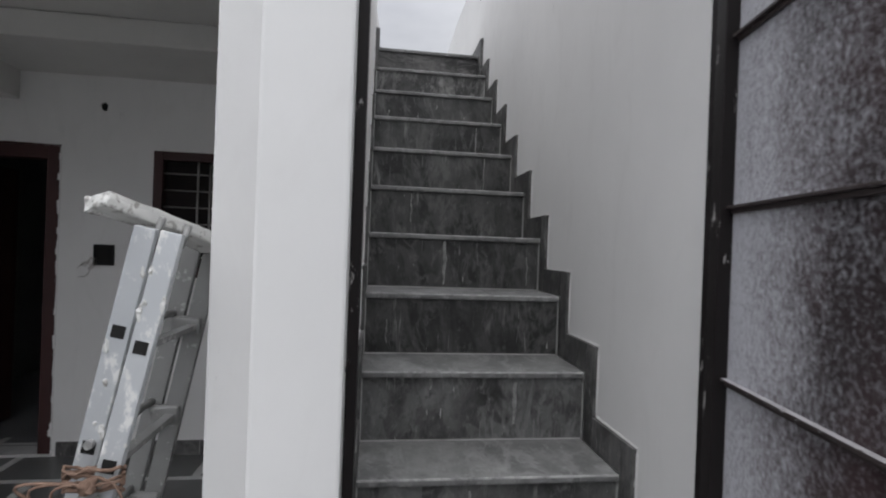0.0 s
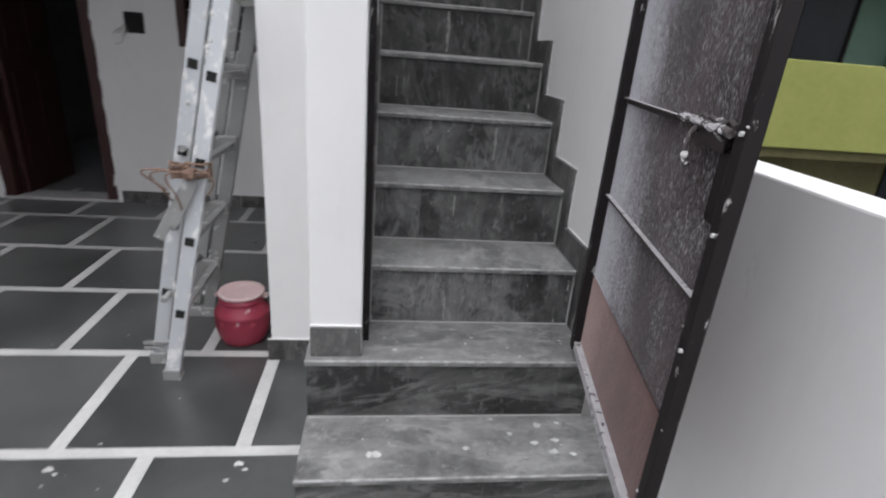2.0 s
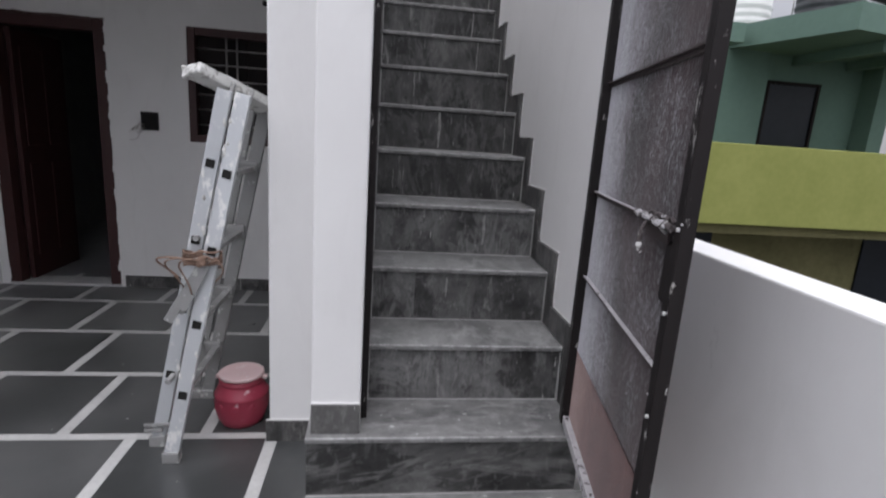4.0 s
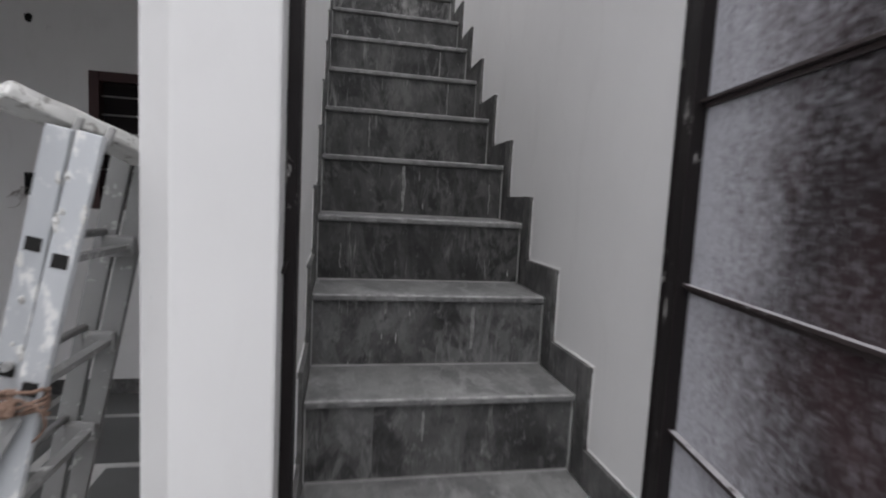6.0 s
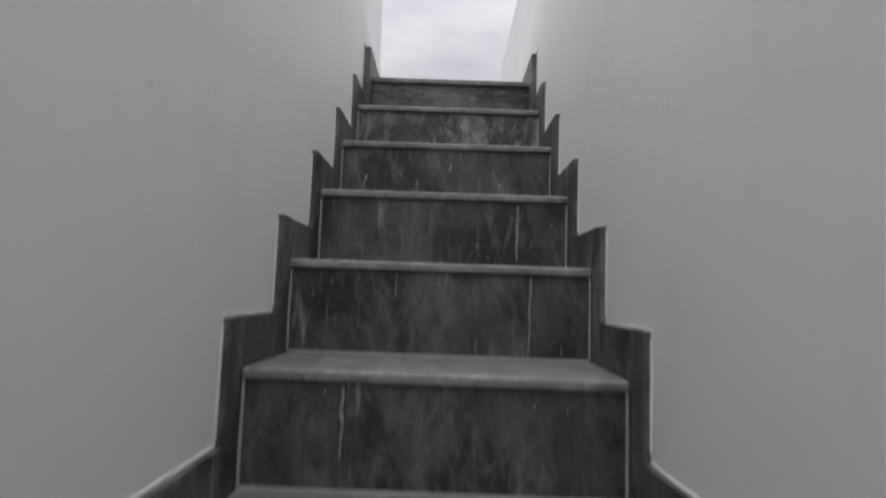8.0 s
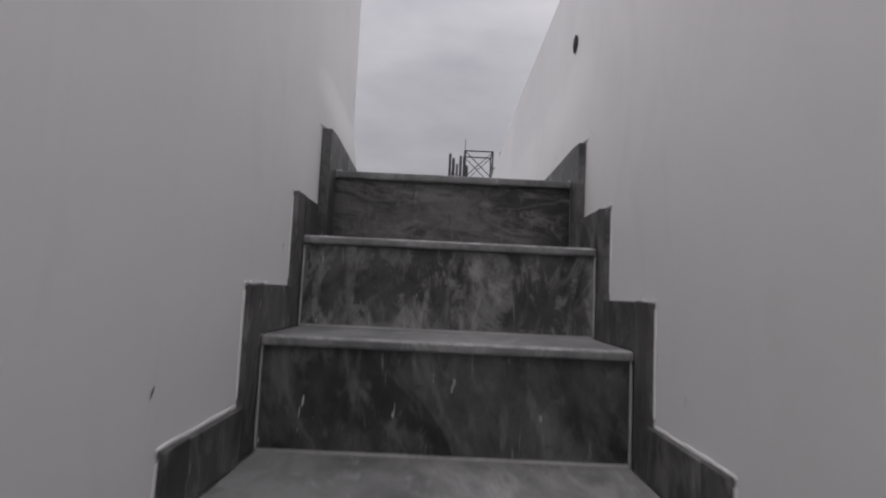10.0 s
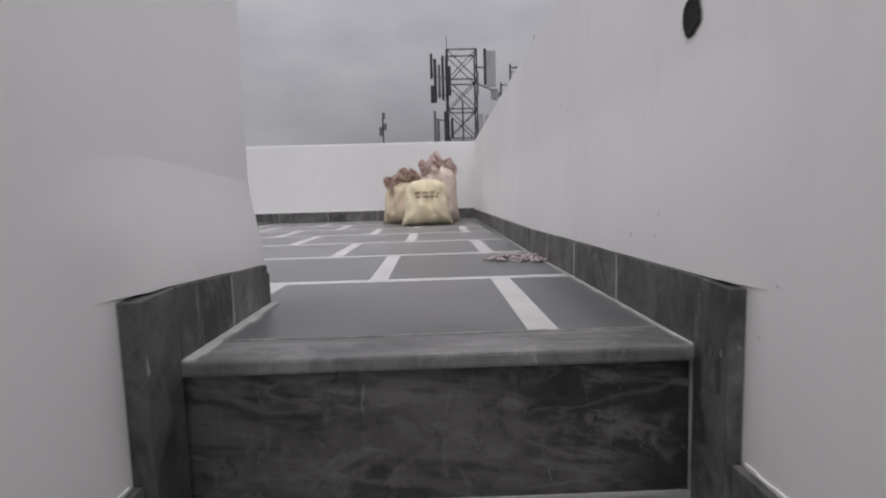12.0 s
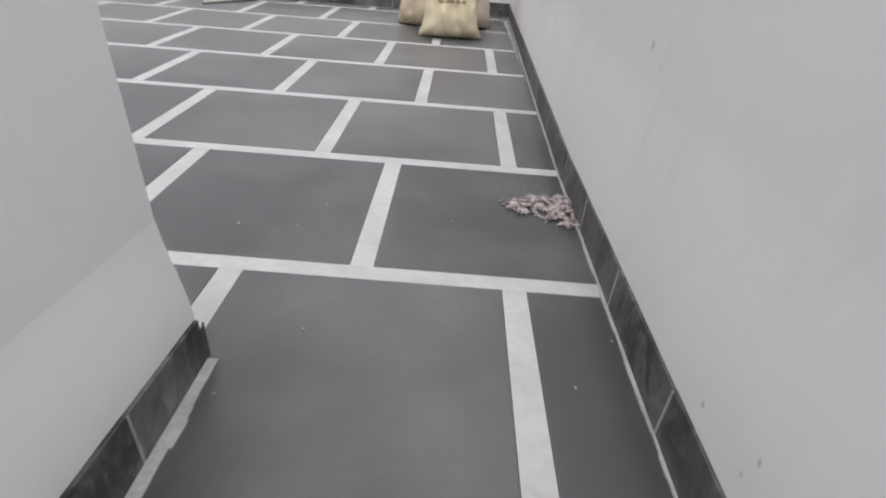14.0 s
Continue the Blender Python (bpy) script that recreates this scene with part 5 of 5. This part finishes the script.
scuffs("scuff_marks", 1, [(0.13, 3.035, 0.006, 0.2), (0.08, 3.045, 0.0025, 0.0), (0.24, 2.995, 0.006, 0.1), (0.14, 3.0, 0.005, 0.3), (-0.14, 2.965, 0.004, 0.9), (-0.11, 2.9, 0.004, 0.4)] + marks(3, 9, 0.2, 2.4, 3.05, 3.5), "small dark scratches on the white parapet", 2)
scuffs("scuff_marks", 1, marks(5, 10, -2.2, -0.2, 2.0, 3.3), "small dark scratches on the stair wall", 4)
scuffs("scuff_marks", -1, marks(9, 14, -2.2, -0.2, 1.9, 3.3), "small dark scratches on the stair wall", 6)


# ---------------------------------------------------------------- the house across the street
def neighbour():
    h = holder("neighbour_house", (7.0, 4.0, STREET), "green and lime painted house with a balcony and flat roof", "house")
    bm = fresh()
    box(bm, 5.83, 7.66, 3.95, 4.15, 0.4, 3.03)
    part("upper_wall", bm, GREEN, h, "shaded sea-green wall")
    bm = fresh()
    box(bm, 3.2, 5.82, 3.8, 4.15, 0.4, 3.03)
    part("upper_wall", bm, GREEN, h, "sea-green wall")
    bm = fresh()
    box(bm, 7.67, 7.94, 3.6, 8.0, 0.4, 3.03)
    part("side_wall", bm, GREEN, h)
    bm = fresh()
    b = [(4.95, 4.3), (5.5, 1.97), (9.2, 2.7), (9.2, 4.3)]
    low, high = [bm.verts.new((x, y, 3.03)) for x, y in b], [bm.verts.new((x, y, 3.36)) for x, y in b]
    for i in range(4):
        bm.faces.new((low[i], low[(i + 1) % 4], high[(i + 1) % 4], high[i]))
    bm.faces.new(low[::-1])
    bm.faces.new(high)
    part("roof", bm, GREEN, h, "sea-green roof slab with deep eaves")
    bm = fresh()
    box(bm, 3.2, 4.94, 3.3, 8.0, 3.03, 3.3)
    box(bm, 4.94, 9.2, 4.31, 8.0, 3.03, 3.3)
    part("roof", bm, GREEN, h)
    for x in (6.3, 7.3):
        bm = fresh()
        box(bm, x, x + 0.12, 2.35, 3.94, 2.88, 3.029)
        part("eaves_rib", bm, GREEN, h)
    bm = fresh()
    box(bm, 2.6, 14.0, 1.95, 2.1, 0.50, 1.545, bevel=0.015)
    part("balcony_parapet", bm, LIME, h, "lime green balcony parapet")
    bm = fresh()
    box(bm, 2.6, 14.0, 2.1, 4.0, 0.36, 0.49)
    part("balcony_floor", bm, OLIVE, h)
    bm = fresh()
    box(bm, 2.6, 14.0, 3.2, 3.4, STREET, 0.36)
    part("lower_wall", bm, OLIVE, h, "olive yellow wall under the balcony")
    # dark panels that paint in the shade of openings under the balcony
    for x0, x1, z0, z1 in ((3.9, 4.9, -1.2, 0.3), (7.6, 8.9, -1.4, 0.2)):
        bm = fresh()
        box(bm, x0, x1, 3.16, 3.199, z0, z1, bevel=0.01)
        part("lower_window", bm, GLASSY, h)
    bm = fresh()
    box(bm, 5.96, 6.84, 3.93, 3.949, 1.50, 2.58, bevel=0.008)
    w = part("window", bm, GLASSY, h, "dark unlit window")
    for b in ((5.91, 5.96, 1.5, 2.63), (6.84, 6.89, 1.5, 2.63), (5.96, 6.84, 2.58, 2.63)):
        bm = fresh()
        box(bm, b[0], b[1], 3.90, 3.945, b[2], b[3], bevel=0.004)
        part("window_frame", bm, DARKWOOD, w)
    bm = fresh()
    box(bm, 3.0, 7.94, 8.0, 8.2, STREET, 3.0)
    part("rear_wall", bm, GREEN, h)


neighbour()


def water_tank():
    c = (6.5, 5.75, 3.3)
    t = holder("water_tank", c, "ribbed white plastic water tank on the roof", "water tank")
    bm = fresh()
    prof = [(0.44, 0.0)]
    for i in range(6):
        z = 0.05 + i * 0.11
        prof += [(0.44, z), (0.455, z + 0.03), (0.455, z + 0.06), (0.44, z + 0.09)]
    prof += [(0.44, 0.85), (0.40, 1.0), (0.3, 1.1), (0.18, 1.16), (0.17, 1.18)]
    lathe(bm, [(r * 1.12, z * 1.3) for r, z in prof], c, 30)
    part("body", bm, TANKW, t)
    bm = fresh()
    lathe(bm, [(0.21, 1.535), (0.21, 1.57), (0.17, 1.59), (0.02, 1.6)], c, 24)
    part("lid", bm, DARKWOOD, t, "dark screw lid")
    bm = fresh()
    tube(bm, [(c[0] + 0.44, c[1] - 0.1, 3.5), (c[0] + 0.56, c[1] - 0.12, 3.72), (c[0] + 0.62, c[1] - 0.12, 3.5), (c[0] + 0.66, c[1] - 0.12, 3.34)], 0.012, 6)
    part("hose", bm, RUBBER, t)


water_tank()


def roof_clutter():
    c = (5.9, 2.95, 3.361)
    tank = holder("roof_tank", c, "low ribbed black plastic tank on the flat roof", "water tank")
    bm = fresh()
    lathe(bm, [(r, 1.3 * z) for r, z in [(0.42, 0.0), (0.42, 0.05), (0.405, 0.065), (0.405, 0.09), (0.42, 0.105), (0.42, 0.14), (0.405, 0.155), (0.405, 0.18), (0.42, 0.195), (0.41, 0.23), (0.36, 0.27), (0.12, 0.30), (0.1, 0.301)]], c, 36)
    part("body", bm, TARP, tank)
    bm = fresh()
    lathe(bm, [(0.1, 0.392), (0.1, 0.45), (0.085, 0.46), (0.002, 0.462)], c, 18)
    part("lid", bm, PANEL, tank, "grey screw lid")
    for c, tilt, big in (((6.92, 2.95, 3.81), 0.5, 0.49), ((6.92, 3.05, 3.46), 0.0, 0.46)):
        bm = fresh()
        n, m = 32, 10
        rows = []
        for i in range(n):
            a = i * math.tau / n
            rows.append([])
            for j in range(m):
                b = j * math.tau / m
                rr = big + 0.1 * math.cos(b)
                p = Matrix.Rotation(tilt, 3, "X") @ Vector((rr * math.cos(a), rr * math.sin(a), 0.1 * math.sin(b)))
                rows[-1].append(bm.verts.new(Vector(c) + p))
        for i in range(n):
            for j in range(m):
                f = bm.faces.new((rows[i][j], rows[(i + 1) % n][j], rows[(i + 1) % n][(j + 1) % m], rows[i][(j + 1) % m]))
                f.smooth = True
        thing("old_tyre", bm, RUBBER, "old black tyre stacked on the roof edge", "tyre", "tyres on the roof")
    st = holder("tv_aerial", (5.6, 3.4, 3.36), "thin steel rods and aerial on the roof", "aerial")
    for x, z in ((5.70, 3.95), (5.80, 3.99), (5.92, 3.96)):
        bm = fresh()
        tube(bm, [(x, 3.4, 3.36), (x, 3.4, z)], 0.009, 6)
        part("rod", bm, STEEL, st)
    for z in (3.86, 3.92):
        bm = fresh()
        tube(bm, [(5.3, 3.4, z + 0.05), (5.97, 3.4, z)], 0.006, 5)
        part("cross_rod", bm, STEEL, st)


roof_clutter()


# ---------------------------------------------------------------- towers far off
def tower():
    t = holder("cell_tower", (3.9, 60, STREET), "far grey steel lattice tower with antenna panels", "tower")
    legs = [(2.1, 58.6), (5.4, 58.6), (5.4, 61.4), (2.1, 61.4)]
    top = 19.4
    for i, (x, y) in enumerate(legs):
        bm = fresh()
        w = 0.26 if i in (0, 3) else 0.17
        beam(bm, (x, y, STREET), (x, y, top), w, w)
        part("leg", bm, GALV, t)
    levels = [STREET + (top - STREET) * i / 7 for i in range(8)]
    for i, (a, b) in enumerate(zip(levels, levels[1:])):
        for j in range(4):
            p, q = legs[j], legs[(j + 1) % 4]
            bm = fresh()
            beam(bm, (*p, b), (*q, b), 0.13, 0.13, side=(0, 0, 1))
            part("girt", bm, GALV, t)
            for u, v in ((p, q), (q, p)) if j % 2 == 0 else ((p, q),):
                bm = fresh()
                beam(bm, (*u, a), (*v, b), 0.085, 0.085, side=(0, 0, 1))
                part("diagonal", bm, GALV, t)
    bm = fresh()
    beam(bm, (3.75, 58.6, 5.0), (3.75, 58.6, 13.8), 0.16, 0.16)
    part("riser_cable", bm, GALV, t)
    for x, y, z, w, h, mat in ((0.35, 58.3, 16.2, 0.3, 2.7, GALV), (0.75, 58.1, 13.7, 0.34, 4.6, GALV), (1.2, 58.4, 14.1, 0.3, 3.6, PANEL), (1.6, 58.1, 13.8, 0.3, 4.8, GALV), (0.55, 58.5, 13.6, 0.7, 1.9, GALV),
                               (2.35, 58.2, 14.3, 0.3, 3.2, GALV), (0.6, 58.4, 9.2, 0.3, 3.5, PANEL), (0.95, 58.1, 7.4, 0.3, 4.2, PANEL), (1.75, 58.2, 7.6, 0.28, 5.0, GALV), (2.5, 58.2, 9.6, 0.3, 2.2, GALV),
                               (6.3, 58.2, 15.4, 0.3, 3.9, GALV), (7.0, 58.3, 15.2, 1.0, 3.9, PALEPANEL), (5.75, 58.3, 8.7, 0.5, 3.6, PALEPANEL), (6.6, 58.5, 8.8, 0.7, 3.4, PALEPANEL), (5.4, 58.0, 14.2, 0.3, 2.6, PANEL),
                               (10.1, 59.6, 14.4, 1.2, 2.3, PALEPANEL), (7.4, 59.0, 13.9, 0.8, 1.2, PALEPANEL), (10.9, 59.4, 16.6, 0.35, 1.3, GALV), (8.3, 59.2, 9.9, 0.32, 1.4, GALV)):
        bm = fresh()
        box(bm, x - w / 2, x + w / 2, y - 0.12, y + 0.12, z, z + h, bevel=0.05)
        part("antenna_panel", bm, mat, t)
    for a, b, w in (((0.4, 58.3, 16.6), (2.1, 58.5, 16.2), 0.1), ((0.7, 58.3, 14.4), (2.1, 58.5, 14.4), 0.1), ((0.6, 58.3, 11.8), (2.1, 58.5, 11.6), 0.1), ((0.9, 58.3, 9.0), (2.1, 58.5, 9.0), 0.1),
                    ((5.4, 58.5, 17.4), (7.3, 58.4, 17.2), 0.12), ((5.4, 58.5, 15.6), (8.1, 59.2, 14.6), 0.12), ((5.4, 58.5, 10.6), (7.6, 58.8, 10.6), 0.1), ((5.4, 58.5, 8.2), (7.2, 58.8, 8.2), 0.1),
                    ((8.2, 59.4, 11.6), (8.2, 59.4, 15.8), 0.17), ((9.3, 59.5, 12.0), (9.3, 59.5, 17.9), 0.17), ((8.2, 59.4, 15.6), (9.3, 59.5, 15.6), 0.1), ((8.2, 59.4, 11.9), (9.4, 59.5, 11.9), 0.1),
                    ((9.3, 59.5, 17.5), (12.2, 59.8, 17.5), 0.15), ((9.3, 59.5, 17.0), (12.2, 59.8, 17.1), 0.1), ((12.1, 59.8, 16.4), (12.1, 59.8, 21.0), 0.06), ((2.1, 58.6, 19.4), (2.1, 58.6, 20.8), 0.06), ((7.3, 58.8, 13.9), (8.2, 59.4, 14.6), 0.12)):
        bm = fresh()
        beam(bm, a, b, w, w)
        part("boom", bm, GALV, t)


tower()


def mast():
    t = holder("slim_mast", (-5.4, 60, STREET), "far slim aerial mast", "mast")
    bm = fresh()
    beam(bm, (-5.4, 60, STREET), (-5.4, 60, 12.6), 0.16, 0.16)
    part("pole", bm, GALV, t)
    for x, z, h in ((-5.65, 10.3, 1.0), (-5.15, 10.9, 0.8), (-5.3, 12.2, 0.7)):
        bm = fresh()
        box(bm, x - 0.18, x + 0.18, 59.8, 60.0, z, z + h, bevel=0.04)
        part("antenna_panel", bm, PANEL, t)


mast()


# ---------------------------------------------------------------- paving, last: slabs between white strips
def paving(name, x0, x1, y0, y1, z, rows, pitch, first, offset, strip, band, label, keep):
    """Staggered slabs: rows of pitch[1] from y = rows, joints every pitch[0] in x, shifted by offset in every other row."""
    bed = fresh()
    box(bed, x0, x1, y0, y1, z - 0.3 if z < 1 else z - 0.021, z - 0.006)
    floor = thing(name, bed, GROUT, label, "floor", kind="structure")
    strips = []
    shared = {}
    n = -12
    while True:
        ya, yb = rows + n * pitch[1], rows + (n + 1) * pitch[1]
        if ya > y1:
            break
        n += 1
        if yb < y0:
            continue
        a, b = max(ya + band / 2, y0), min(yb - band / 2, y1)
        if yb - band / 2 < y1 and yb + band / 2 > y0:
            strips.append((x0, x1, max(b, y0), min(yb + band / 2, y1), z - 0.006, z - 0.0005))
        if b - a < 0.03:
            continue
        xs = first + (offset if (n % 2) else 0.0) + (0.033 if z > 1 and ya > 1.0 else 0.0) - 40 * pitch[0]
        while xs < x1:
            xa, xb = max(xs + strip / 2, x0), min(xs + pitch[0] - strip / 2, x1)
            xs += pitch[0]
            if xs + strip / 2 > x0 and xs - strip / 2 < x1:
                strips.append((max(xs - strip / 2, x0), min(xs + strip / 2, x1), a, b, z - 0.006, z - 0.0005))
            if xb - xa < 0.02:
                continue
            if not keep(xa, xb, a, b):
                continue
            key = (round(xb - xa, 3), round(b - a, 3))
            if key not in shared:
                bm = fresh()
                box(bm, -(xb - xa) / 2 + 0.001, (xb - xa) / 2 - 0.001, -(b - a) / 2 + 0.001, (b - a) / 2 - 0.001, -0.0055, 0.0, bevel=0.0012)
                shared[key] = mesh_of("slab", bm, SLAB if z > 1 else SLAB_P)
            piece("slab", shared[key], ((xa + xb) / 2, (a + b) / 2, z), floor)
    for b in strips:
        bm = fresh()
        box(bm, *b, bevel=0.001)
        part("marble_strip", bm, STRIP, floor)


paving("floor_porch", -3.9, 0.48, -6.2, BACK_Y + 0.36, 0.0, -2.655, (0.605, 0.605), -1.087, -0.302, 0.052, 0.046, "grey stone slab floor with white marble strips",
       lambda xa, xb, a, b: not (xa > -0.5 and b > -2.9))
paving("floor_terrace", TX0, WX - SK, 0.102, TY1 - SK, TOP, 0.655, (0.575, 0.594), 0.17, -0.318, 0.05, 0.046, "grey stone slab terrace with white marble strips",
       lambda xa, xb, a, b: True)
paving("floor_terrace_rear", TX0, -0.546, -2.08, 0.098, TOP, 0.655, (0.575, 0.594), 0.17, -0.318, 0.05, 0.046, "grey stone slab terrace with white marble strips",
       lambda xa, xb, a, b: True)
